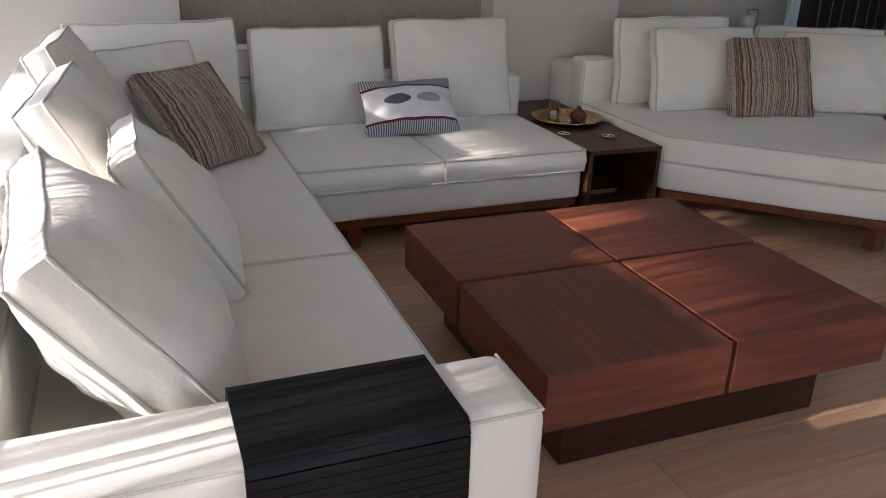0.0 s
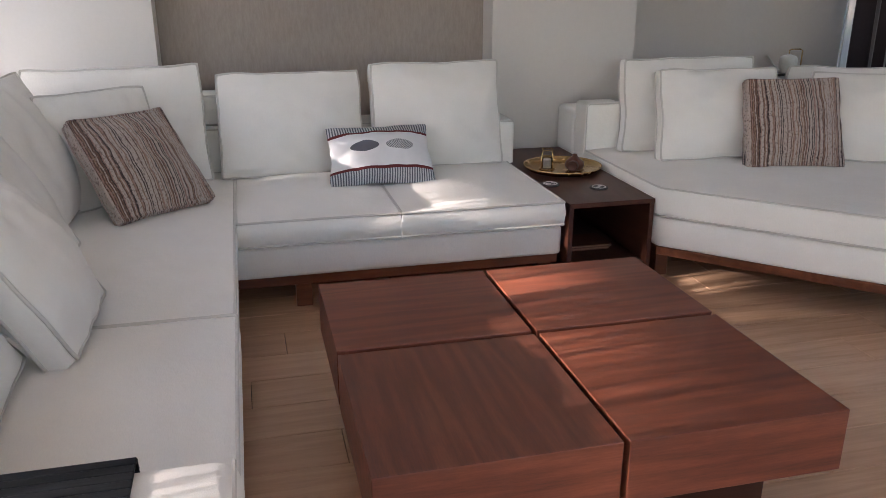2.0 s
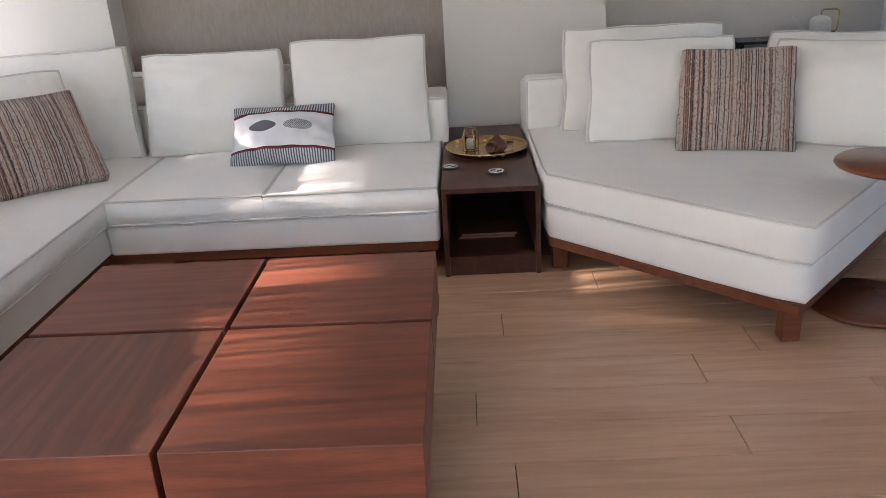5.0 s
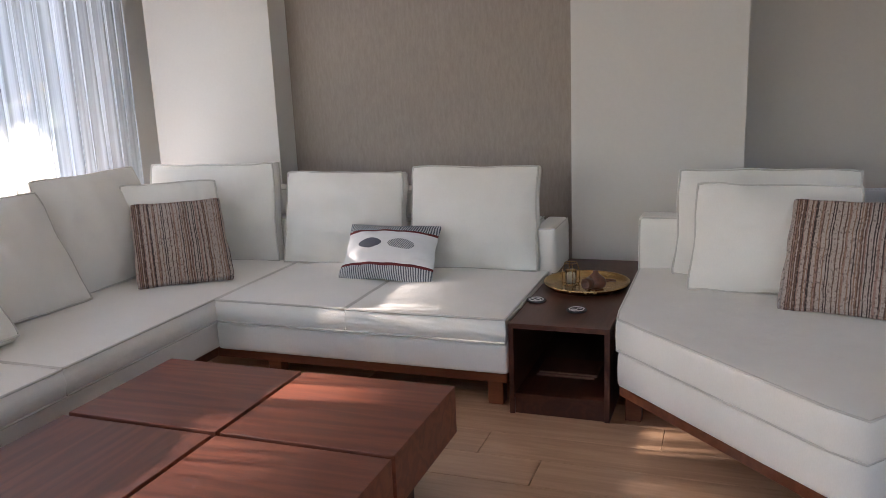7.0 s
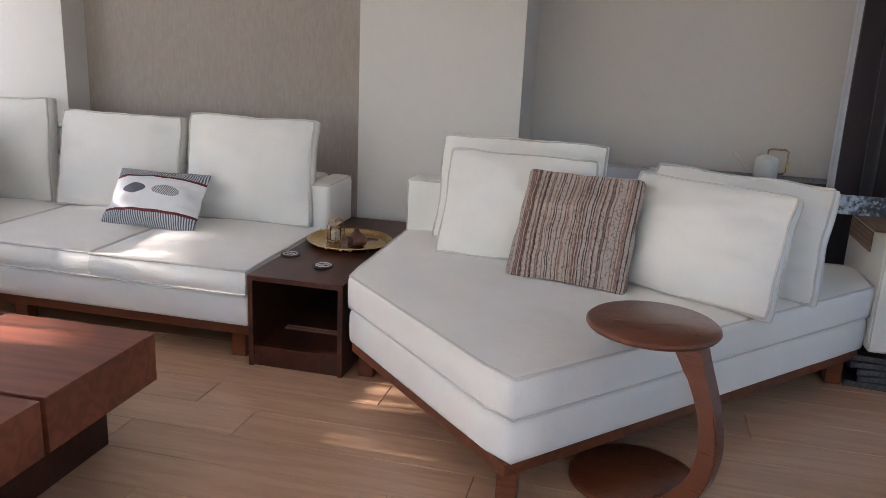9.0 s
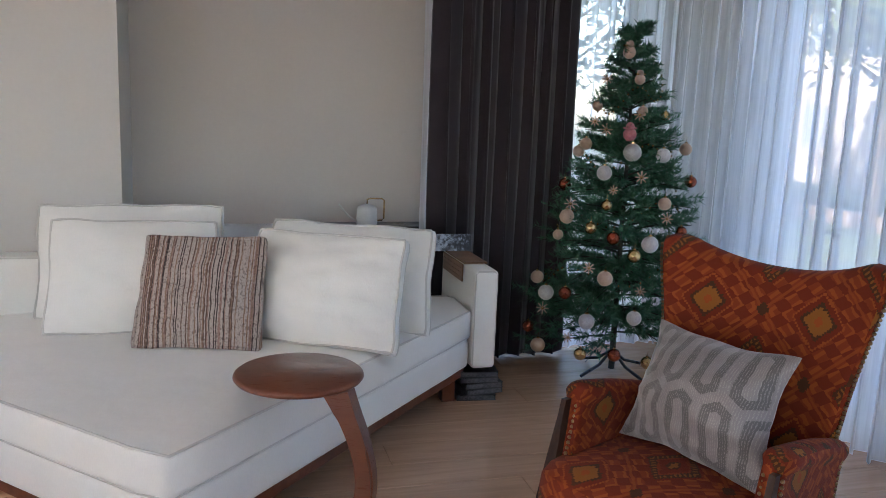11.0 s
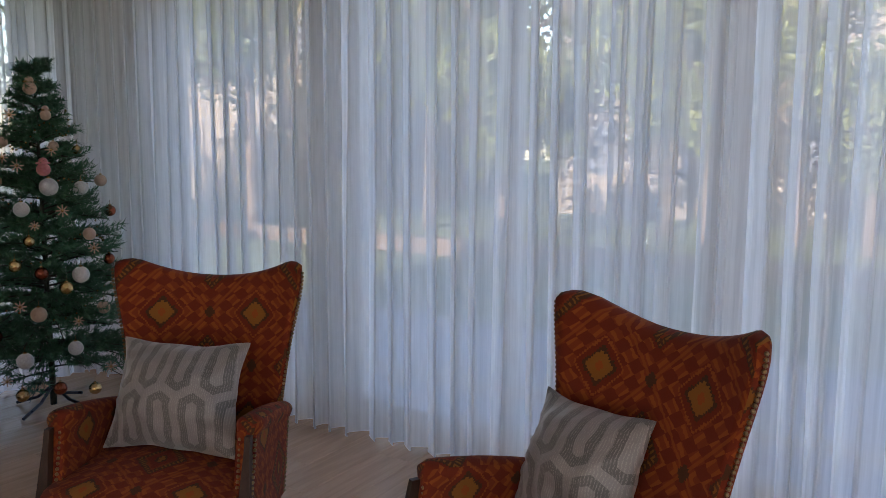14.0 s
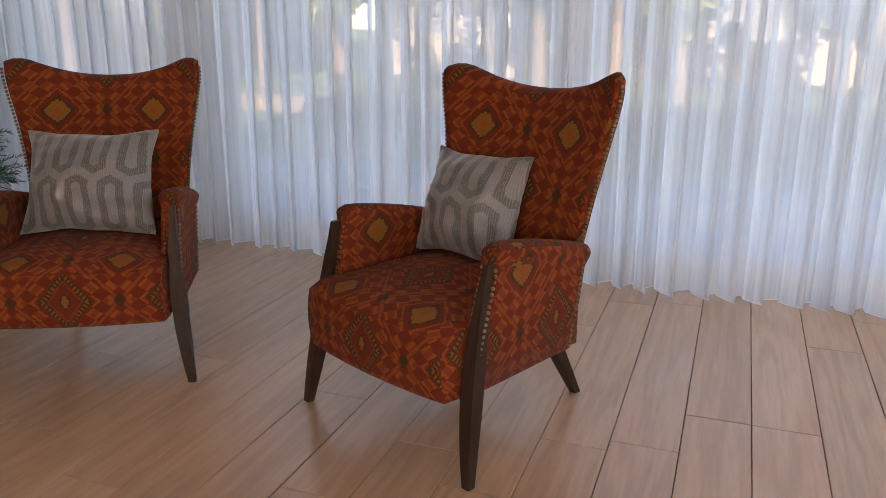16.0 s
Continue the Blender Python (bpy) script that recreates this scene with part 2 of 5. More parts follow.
def banded(name):
    """White cotton with ticking-stripe bands and maroon lines above and below, and two grey printed ovals."""
    m, nt, b = tree_of(name)
    v = coords(nt)
    sp = nt.nodes.new("ShaderNodeSeparateXYZ")
    nt.links.new(v, sp.inputs[0])
    x, z = sp.outputs[0], sp.outputs[2]
    za = calc(nt, "ABSOLUTE", z)
    tick = calc(nt, "GREATER_THAN", calc(nt, "PINGPONG", x, 0.0062), 0.0031)
    band = mixed(nt, tick, (0.10, 0.11, 0.13), (0.50, 0.51, 0.52))
    edge = calc(nt, "GREATER_THAN", za, 0.1)
    maroon = calc(nt, "MULTIPLY", calc(nt, "GREATER_THAN", za, 0.087), calc(nt, "LESS_THAN", za, 0.1))

    def oval(cx, cz, rx, rz):
        a = calc(nt, "DIVIDE", calc(nt, "SUBTRACT", x, cx), rx)
        c = calc(nt, "DIVIDE", calc(nt, "SUBTRACT", z, cz), rz)
        return calc(nt, "LESS_THAN", calc(nt, "ADD", calc(nt, "MULTIPLY", a, a), calc(nt, "MULTIPLY", c, c)), 1.0)

    chk = calc(nt, "GREATER_THAN", calc(nt, "PINGPONG", calc(nt, "ADD", x, z), 0.005), 0.0025)
    col = mixed(nt, noise_of(nt, v, 30.0), (0.70, 0.69, 0.68), (0.78, 0.77, 0.76))
    col = mixed(nt, oval(-0.085, 0.012, 0.068, 0.027), col, (0.12, 0.12, 0.14))
    col = mixed(nt, oval(0.085, 0.012, 0.068, 0.027), col, mixed(nt, chk, (0.15, 0.15, 0.16), (0.55, 0.55, 0.55)))
    col = mixed(nt, edge, col, band)
    col = mixed(nt, maroon, col, (0.13, 0.02, 0.02))
    nt.links.new(col, b.inputs["Base Color"])
    b.inputs["Roughness"].default_value = 0.92
    bumped(nt, b, noise_of(nt, v, 500.0, 2.0), 0.25, 0.001)
    return m


M_WALL = plain("warm_white_paint", (0.66, 0.625, 0.57), (0.69, 0.655, 0.60), 1.5, 0.75, grain=60, bump=0.08)
M_GREY = plain("greige_paint", (0.60, 0.545, 0.485), (0.63, 0.575, 0.512), 1.5, 0.75, grain=60, bump=0.08)
M_CEIL = plain("ceiling_paint", (0.82, 0.81, 0.79), (0.85, 0.84, 0.82), 1.5, 0.8, bump=0.05)
M_PAPER = plain("taupe_wallpaper", (0.325, 0.277, 0.235), (0.395, 0.338, 0.288), 70.0, 0.8, grain=260, bump=0.35, stretch=(1, 1, 0.22))
M_WHITE = fabric("ivory_upholstery", (0.79, 0.765, 0.70), (0.86, 0.83, 0.765))
# piping is the same ivory cloth; the seam's shadow is put into its darker colour
M_PIPE_SHADED = fabric("ivory_piping_shaded", (0.57, 0.54, 0.485), (0.67, 0.635, 0.575), bump=0.2)
M_TABLE = wood("red_brown_veneer", (0.09, 0.0235, 0.012), (0.166, 0.045, 0.022), (0.25, 0.075, 0.037), coat=0.0, spec=0.62, rough=0.44)
M_TABLE_Y = wood("red_brown_veneer_along", (0.074, 0.021, 0.011), (0.138, 0.041, 0.021), (0.21, 0.068, 0.035), axis=1, coat=0.0, spec=0.62, rough=0.44)
M_SIDE = wood("dark_walnut_veneer", (0.040, 0.013, 0.008), (0.065, 0.021, 0.012), (0.095, 0.034, 0.019), axis=1)
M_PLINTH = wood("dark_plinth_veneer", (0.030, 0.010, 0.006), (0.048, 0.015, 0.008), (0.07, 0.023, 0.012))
M_FRAME = wood("stained_beech", (0.09, 0.025, 0.011), (0.14, 0.042, 0.018), (0.20, 0.066, 0.03), axis=0)
M_CTAB = wood("cherry_lacquer", (0.125, 0.036, 0.015), (0.142, 0.042, 0.018), (0.16, 0.049, 0.021), axis=0, rough=0.3, coat=0.4)
M_LEG = wood("dark_leg_wood", (0.022, 0.012, 0.008), (0.04, 0.02, 0.013), (0.06, 0.032, 0.02), axis=2, rough=0.5, coat=0.0, spec=0.25)
M_FLOOR = wood("oak_laminate", (0.47, 0.284, 0.170), (0.565, 0.348, 0.213), (0.65, 0.412, 0.26), axis=0, rough=0.26, each=True, coat=0.0, spec=0.6, relief=0.03, fine=13.0)
M_GAP = plain("joint_dark", (0.03, 0.02, 0.015), (0.05, 0.035, 0.025), 20, 0.9)
M_SHEER = sheer("white_voile", (0.93, 0.94, 0.96), 0.30, 0.14)
M_SHEER_L = sheer("white_voile_terrace", (0.80, 0.83, 0.85), 0.27, 0.40)
M_DARK = fabric("charcoal_curtain_cloth", (0.026, 0.020, 0.024), (0.042, 0.033, 0.038), bump=0.2)
M_KILIM = kilim("kilim_cloth")
M_STRIPE = striped("striped_weave")
M_LATT = lattice("grey_lattice_satin")
M_BAND = banded("printed_cotton")
M_BLACK = plain("black_slats", (0.005, 0.0055, 0.007), (0.010, 0.011, 0.014), 30, 0.55, grain=200, bump=0.2, stretch=(0.05, 1, 1))
M_BLACK.node_tree.nodes["Principled BSDF"].inputs["Specular IOR Level"].default_value = 0.2
M_NAIL = plain("antique_brass", (0.20, 0.13, 0.06), (0.34, 0.24, 0.12), 60, 0.35, 1.0, bump=0.1)
M_BRASS = plain("polished_brass", (0.45, 0.29, 0.125), (0.56, 0.38, 0.17), 14, 0.25, 1.0, bump=0.05)
M_ALU = plain("white_window_frame", (0.60, 0.61, 0.62), (0.66, 0.67, 0.68), 6, 0.45, bump=0.05)
M_RAD = plain("white_enamel", (0.74, 0.75, 0.76), (0.79, 0.80, 0.81), 6, 0.35, bump=0.04)
M_KETTLE = plain("cream_enamel", (0.60, 0.60, 0.54), (0.68, 0.68, 0.62), 9, 0.4, bump=0.05)
M_NEEDLE = plain("fir_needles", (0.02, 0.085, 0.045), (0.06, 0.175, 0.09), 40, 0.6, bump=0.0)
M_BARK = plain("green_stem", (0.02, 0.03, 0.02), (0.05, 0.05, 0.035), 40, 0.8)


# ---- builders ----
def thing(name, m=None, label="", category="", group="", kind=""):
    ob = new(name)
    ob.empty_display_size = 0.1
    if m is not None:
        ob.matrix_world = m
    return tagged(ob, label, category, group, kind)


def part(name, bm, material, parent=None, label="", smooth=False, m=None):
    me = bpy.data.meshes.new(name)
    bm.normal_update()
    bm.to_mesh(me)
    bm.free()
    for mt in material if isinstance(material, (list, tuple)) else (material,):
        me.materials.append(mt)
    if smooth:
        me.polygons.foreach_set("use_smooth", [True] * len(me.polygons))
    ob = new(name, me)
    if parent:
        ob.parent = parent
    if m is not None:
        ob.matrix_local = m
    return tagged(ob, label)


def structure(name, bm, material, label, category, smooth=False):
    return tagged(part(name, bm, material, None, label, smooth), category=category, kind="structure")


def box(bm, x0, x1, y0, y1, z0, z1, r=0.0, seg=2):
    b = bmesh.new()
    bmesh.ops.create_cube(b, size=1.0, matrix=Matrix.Translation(((x0 + x1) / 2, (y0 + y1) / 2, (z0 + z1) / 2)) @ Matrix.Diagonal((x1 - x0, y1 - y0, z1 - z0, 1)))
    if r:
        bmesh.ops.bevel(b, geom=b.edges[:], offset=r, segments=seg, profile=0.5, affect="EDGES")
    merge(bm, b)
    return bm


def merge(bm, other, m=None):
    me = bpy.data.meshes.new("t")
    other.to_mesh(me)
    other.free()
    if m is not None:
        me.transform(m)
    bm.from_mesh(me)
    bpy.data.meshes.remove(me)


def boxes(*rows, r=0.0):
    bm = bmesh.new()
    for row in rows:
        box(bm, *row, r=r)
    return bm


def prism(bm, outline, z0, z1, r=0.0, seg=2):
    """An upright block on a plan outline, counter-clockwise."""
    b = bmesh.new()
    lo = [b.verts.new((x, y, z0)) for x, y in outline]
    hi = [b.verts.new((x, y, z1)) for x, y in outline]
    b.faces.new(lo[::-1])
    b.faces.new(hi)
    n = len(outline)
    for i in range(n):
        b.faces.new((lo[i], lo[(i + 1) % n], hi[(i + 1) % n], hi[i]))
    if r:
        bmesh.ops.bevel(b, geom=b.edges[:], offset=r, segments=seg, profile=0.5, affect="EDGES")
    merge(bm, b)
    return bm


def tube(bm, pts, radius, sides=6, closed=False, taper=None):
    """A round bar along points; taper gives the radius at the far end."""
    pts = [Vector(p) for p in pts]
    n = len(pts)
    rings = []
    for i, p in enumerate(pts):
        a = pts[(i - 1) % n] if closed or i else pts[i]
        c = pts[(i + 1) % n] if closed or i < n - 1 else pts[i]
        d = (c - a).normalized()
        side = d.orthogonal() if abs(d.z) > 0.95 else d.cross(Vector((0, 0, 1)))
        side.normalize()
        up = side.cross(d)
        rr = radius if taper is None else radius + (taper - radius) * i / max(1, n - 1)
        rings.append([bm.verts.new(p + rr * (math.cos(k * math.tau / sides) * side + math.sin(k * math.tau / sides) * up)) for k in range(sides)])
    for i in range(n if closed else n - 1):
        a, b = rings[i], rings[(i + 1) % n]
        for k in range(sides):
            bm.faces.new((a[k], a[(k + 1) % sides], b[(k + 1) % sides], b[k]))
    if not closed:
        bm.faces.new(rings[0][::-1])
        bm.faces.new(rings[-1])
    return bm


def lathe(bm, profile, sides=24, m=None):
    """Turn (radius, height) pairs round z."""
    b = bmesh.new()
    rings = [[b.verts.new((max(r, 1e-4) * math.cos(k * math.tau / sides), max(r, 1e-4) * math.sin(k * math.tau / sides), z)) for k in range(sides)] for r, z in profile]
    for a, c in zip(rings, rings[1:]):
        for k in range(sides):
            b.faces.new((a[k], a[(k + 1) % sides], c[(k + 1) % sides], c[k]))
    b.faces.new(rings[0][::-1])
    b.faces.new(rings[-1])
    merge(bm, b, m)
    return bm


def ball(bm, x, y, z, r, seg=10):
    bmesh.ops.create_uvsphere(bm, u_segments=seg, v_segments=max(4, seg // 2), radius=r, matrix=Matrix.Translation((x, y, z)))


def wall_with_holes(name, axis, at, thick, a0, a1, z1, holes, material, label):
    """A wall along x (axis 'x', at y) or along y (axis 'y', at x); holes are (a0, a1, z0, z1)."""
    bm = bmesh.new()

    def add(u0, u1, v0, v1):
        if u1 - u0 > 1e-4 and v1 - v0 > 1e-4:
            if axis == "x":
                box(bm, u0, u1, at, at + thick, v0, v1)
            else:
                box(bm, at, at + thick, u0, u1, v0, v1)

    at_u = a0
    for h0, h1, v0, v1 in sorted(holes):
        add(at_u, h0, 0, z1)
        add(h0, h1, 0, v0)
        add(h0, h1, v1, z1)
        at_u = h1
    add(at_u, a1, 0, z1)
    return structure(name, bm, material, label, "wall")


# ---- room ----
H = 2.72
XL, XR, YN, YS = -0.62, 6.78, 5.66, -2.6
sub = structure("floor", boxes((XL - 0.2, XR + 0.2, YS - 0.2, YN + 0.2, -0.12, -0.012)), M_GAP, "oak laminate floor of long planks with dark joints", "floor")
structure("ceiling", boxes((XL - 0.2, XR + 0.2, YS - 0.2, YN + 0.2, H, H + 0.15)), M_CEIL, "plain white painted ceiling", "ceiling")
wall_with_holes("wall_north", "x", YN, 0.2, XL - 0.2, XR + 0.2, H, [(5.32, 6.5, 0.08, 2.5)], M_GREY, "greige painted wall with a tall window by the corner")
structure("wall_column_1", boxes((-0.24, 0.682, 5.13, YN, 0, H)), M_WALL, "warm white painted column beside the wallpaper", "column")
structure("wall_column_2", boxes((2.527, 3.424, 5.142, YN, 0, H)), M_WALL, "warm white painted column beside the wallpaper", "column")
structure("wallpaper_panel", boxes((0.682, 2.527, 5.333, YN, 0, H)), M_PAPER, "recessed wall in taupe textured wallpaper", "wall")
wall_with_holes("wall_west", "y", XL - 0.2, 0.2, YS - 0.2, YN, H, [(-1.9, 0.86, 0.06, 2.45), (1.34, 4.95, 0.06, 2.45)], M_WALL, "white wall with wide terrace windows")
wall_with_holes("wall_east", "y", XR, 0.2, YS - 0.2, YN, H, [(-2.3, 1.3, 0.06, 2.5), (1.42, 3.3, 0.06, 2.5), (3.58, 4.72, 0.06, 2.45)], M_WALL, "white wall with floor-to-ceiling windows")
# south side is out of view; its openings are added to let in fill light
wall_with_holes("wall_south", "x", YS - 0.2, 0.2, XL, XR, H, [(0.3, 2.5, 0.5, 2.5), (3.8, 6.0, 1.0, 2.5)], M_WALL, "unseen white wall with two wide windows added for fill light")


def window(name, axis, at, a0, a1, z0, z1, mullions, rail=None):
    w = thing(name, None, "white framed window with clear panes", "window", kind="structure")
    f = 0.05

    def bar(nm, u0, u1, v0, v1):
        part(nm, boxes((u0, u1, at, at + 0.07, v0, v1) if axis == "x" else (at, at + 0.07, u0, u1, v0, v1), r=0.006), M_ALU, w)

    bar("frame", a0, a0 + f, z0, z1)
    bar("frame", a1 - f, a1, z0, z1)
    bar("frame", a0 + f, a1 - f, z1 - f, z1)
    bar("window_sill", a0 + f, a1 - f, z0, z0 + f)
    for u in mullions:
        bar("mullion", u - 0.035, u + 0.035, z0 + f, z1 - f)
    if rail:
        for u0, u1 in zip([a0 + f] + [q + 0.035 for q in mullions], [q - 0.035 for q in mullions] + [a1 - f]):
            bar("rail", u0, u1, rail - 0.02, rail + 0.02)


window("window_1", "x", YN + 0.06, 5.32, 6.5, 0.08, 2.5, [5.91])
window("window_2", "y", XR + 0.06, 3.58, 4.72, 0.06, 2.45, [])
window("window_3", "y", XR + 0.06, 1.42, 3.3, 0.06, 2.5, [2.36], 0.30)
window("window_4", "y", XR + 0.06, -2.3, 1.3, 0.06, 2.5, [-0.5], 0.30)
# added windows in the unseen south wall, sized for fill light
window("fill_window_7", "x", YS - 0.14, 3.8, 6.0, 1.0, 2.5, [4.9])
window("fill_window_8", "x", YS - 0.14, 0.3, 2.5, 0.5, 2.5, [1.4])
window("window_5", "y", XL - 0.14, 1.34, 4.95, 0.06, 2.45, [3.15])
window("window_6", "y", XL - 0.14, -1.9, 0.86, 0.06, 2.45, [-0.4])


# ---- curtains ----
def drape(bm, a0, a1, z0, z1, amp, period, seed, rows=14, per=9):
    """A pleated cloth along local x, hanging from z1 to z0, folding along local y; tighter at the head."""
    rng = random.Random(seed)
    xs, ph, x = [], 0.0, a0
    n = int((a1 - a0) / period * per)
    ph0, wob = rng.random() * 6, [rng.uniform(0.75, 1.3) for _ in range(n // per + 3)]
    grid = []
    for j in range(rows + 1):
        v = j / rows
        z = z1 + (z0 - z1) * v
        row = []
        for i in range(n + 1):
            u = i / n
            k = u * n / per
            f = k - int(k)
            w = wob[int(k)] * (1 - f) + wob[int(k) + 1] * f
            ph = math.tau * (k + 0.16 * math.sin(k * 1.9 + ph0 + 0.5 * v)) + 0.35 * math.sin(v * 3 + k)
            y = amp * w * (0.42 + 0.58 * v) * math.sin(ph) + 0.01 * math.sin(k * 0.7 + ph0)
            xx = a0 + (a1 - a0) * u + 0.48 * amp * math.sin(2 * ph + 0.6)
            row.append(bm.verts.new((xx, y, z + (0.006 * math.cos(ph) if j == rows else 0))))
        grid.append(row)
    for j in range(rows):
        for i in range(n):
            bm.faces.new((grid[j][i], grid[j + 1][i], grid[j + 1][i + 1], grid[j][i + 1]))
    return grid


def curtain(name, m, length, z0, z1, amp, period, seed, material, label, hem=None):
    c = thing(name, m, label, "curtain", "curtains")
    bm = bmesh.new()
    grid = drape(bm, 0, length, z0, z1, amp, period, seed)
    line = [tuple(v.co) for v in grid[-1]]
    part("cloth", bm, material, c, smooth=True)
    if hem:
        part("hem", tube(bmesh.new(), line, 0.0018, 4), hem, c, "weighted white hem cord")
    return c


M_HEM = fabric("white_hem", (0.80, 0.80, 0.80), (0.86, 0.86, 0.86))
for y0, y1, seed in ((-2.5, 1.36, 3), (1.36, 3.42, 4), (3.42, 5.28, 5)):
    curtain("sheer_curtain", pose(6.6, y0, 0, 0, 0, 90), y1 - y0, 0.015, 2.66, 0.058, 0.122, seed, M_SHEER, "floor-length white voile curtain in soft pleats", M_HEM)
curtain("sheer_curtain", pose(5.0, 5.29, 0), 1.66, 0.015, 2.66, 0.036, 0.11, 6, M_SHEER, "white voile curtain behind the fir tree", M_HEM)
curtain("blackout_curtain", pose(5.02, 5.17, 0), 0.87, 0.015, 2.68, 0.055, 0.118, 7, M_DARK, "floor-length charcoal blackout curtain in deep pleats")
for y0, y1, seed in ((0.95, 2.67, 8), (2.79, 5.08, 9)):
    curtain("sheer_curtain", pose(-0.36, y0, 0, 0, 0, 90), y1 - y0, 0.03, 2.66, 0.03, 0.10, seed, M_SHEER_L, "floor-length white voile curtain behind the sofa", M_HEM)
curtain("sheer_curtain", pose(-0.36, -2.0, 0, 0, 0, 90), 2.95, 0.03, 2.66, 0.03, 0.10, 10, M_SHEER_L, "floor-length white voile curtain", M_HEM)
structure("curtain_track", boxes((6.57, 6.63, -2.55, 5.3, 2.66, 2.72), (5.0, 6.57, 5.14, 5.32, 2.685, 2.72), (-0.39, -0.33, -2.1, 5.1, 2.66, 2.72)), M_RAD, "white ceiling curtain track", "curtain track")


# ---- cushions ----
def pad(w, h, d, puff, n=36, wrinkle=0.004, pinch=0.03, seed=0, flop=0.0, soft=True):
    """A stuffed cushion in the local xz plane, centred, d thick at its edges; returns the cover and its two seam lines."""
    bm = bmesh.new()
    off = Vector((seed * 7.3, seed * 3.1, 0))
    sheets, seams = [], []
    for side in (-1, 1):
        grid = []
        for j in range(n + 1):
            row = []
            for i in range(n + 1):
                u, v = 2 * i / n - 1, 2 * j / n - 1
                # closer rows near the seams
                u, v = math.sin(u * math.pi / 2), math.sin(v * math.pi / 2)
                cut = (0.024 if soft else 0.005) * (abs(u) * abs(v)) ** 8
                x = u * w / 2 * (1 - pinch * (1 - v * v) * abs(u) - cut)
                z = v * h / 2 * (1 - pinch * (1 - u * u) * abs(v) - cut)
                if soft:
                    x *= 1 - 0.022 * v
                    x += 0.009 * abs(u) ** 4 * noise.noise(Vector((v * 2.1, seed * 5.7, 0.3 + (u > 0))))
                    z += 0.009 * abs(v) ** 4 * noise.noise(Vector((u * 2.1, seed * 4.1, 7.3 + (v > 0))))
                fat = (max(0.0, (1 - u * u) * (1 - v * v))) ** (0.72 if soft else 0.62)
                y = side * (d / 2 + puff * fat)
                q = Vector((u * 2.2, v * 2.2, side * 3.0)) + off
                edge = max(abs(u), abs(v)) ** 3
                gather = 0.5 * abs(u) ** 2 * noise.noise(Vector((u * 2.0, v * 8.5, seed + side))) + 0.5 * abs(v) ** 2 * noise.noise(Vector((u * 8.5, v * 2.0, seed + 5 + side)))
                y += side * wrinkle * 2.2 * gather * min(1.0, fat * 2.5)
                y += side * fat ** 0.5 * (wrinkle * noise.noise(q * 1.6) * 2 + wrinkle * edge * noise.noise(Vector((u * 9, v * 9, seed))))
                for a, c, k in ((u, v, 1.3), (v, u, 6.1)):
                    fold = 1 - abs(noise.noise(Vector((c * 4.2 + 0.8 * noise.noise(Vector((a * 2, c * 2, seed))), a * 0.9, seed * 1.7 + k + side)))) * 3.2
                    y -= side * wrinkle * 1.5 * max(0.0, fold) ** 2 * max(0.0, abs(a) - 0.35) * min(1.0, fat * 2.2)
                y += flop * u * v + 0.5 * flop * (v * v)
                row.append(bm.verts.new((x, y, z)))
            grid.append(row)
        sheets.append(grid)
        rim = [grid[0][i] for i in range(n)] + [grid[j][n] for j in range(n)] + [grid[n][n - i] for i in range(n)] + [grid[n - j][0] for j in range(n)]
        seams.append(rim)
        for j in range(n):
            for i in range(n):
                f = (grid[j][i], grid[j][i + 1], grid[j + 1][i + 1], grid[j + 1][i])
                bm.faces.new(f if side < 0 else f[::-1])
    k = len(seams[0])
    if d > 0.001:
        mid = [bm.verts.new((a.co + b.co) / 2 + Vector(((a.co + b.co) / 2).normalized()) * 0.010) for a, b in zip(*seams)]
        for i in range(k):
            e = (i + 1) % k
            bm.faces.new((seams[0][e], seams[0][i], mid[i], mid[e]))
            bm.faces.new((mid[e], mid[i], seams[1][i], seams[1][e]))
    else:
        bmesh.ops.remove_doubles(bm, verts=[q for r in seams for q in r], dist=0.0008)
    lines = [[tuple(v.co) for v in rim if v.is_valid] for rim in seams]
    return bm, lines


def cushion(name, m, w, h, d, puff, material, label, seed, pipe=M_PIPE_SHADED, group="cushions", wrinkle=0.0055, flop=0.0, pinch=0.036, category="cushion", rad=0.0056):
    c = thing(name, m, label, category, group)
    bm, lines = pad(w * 1.035, h * 1.035, d * 0.85, puff * 1.6, wrinkle=wrinkle * 1.45, seed=seed, flop=flop, pinch=pinch)
    part("cover", bm, material, c, smooth=True)
    if pipe:
        for line in lines[: 2 if d > 0.001 else 1]:
            part("piping", tube(bmesh.new(), line, rad, 6, closed=True), pipe, c, smooth=True)
    return c


def lean(x, y, z, tilt, turn, h):
    """The pose of a cushion whose lower edge's middle is at (x, y, z), leaning back by tilt degrees, facing -y turned by turn."""
    return pose(x, y, z, 0, 0, turn) @ pose(0, 0, 0, -tilt) @ pose(0, 0, h / 2)


def seat(name, x0, x1, y0, y1, z0, z1, seed, parent, label=""):
    """A boxed seat cushion with piping round both edges."""
    w, h = x1 - x0, y1 - y0
    bm, lines = pad(w, h, z1 - z0 - 0.026, 0.027, n=30, wrinkle=0.0035, seed=seed, pinch=0.006, soft=False)
    turn = pose((x0 + x1) / 2, (y0 + y1) / 2, (z0 + z1) / 2, -90)
    s = part(name, bm, M_WHITE, parent, label, smooth=True, m=turn)
    for line in lines:
        part("piping", tube(bmesh.new(), line, 0.0056, 6, closed=True), M_PIPE_SHADED, s, smooth=True)
    return s


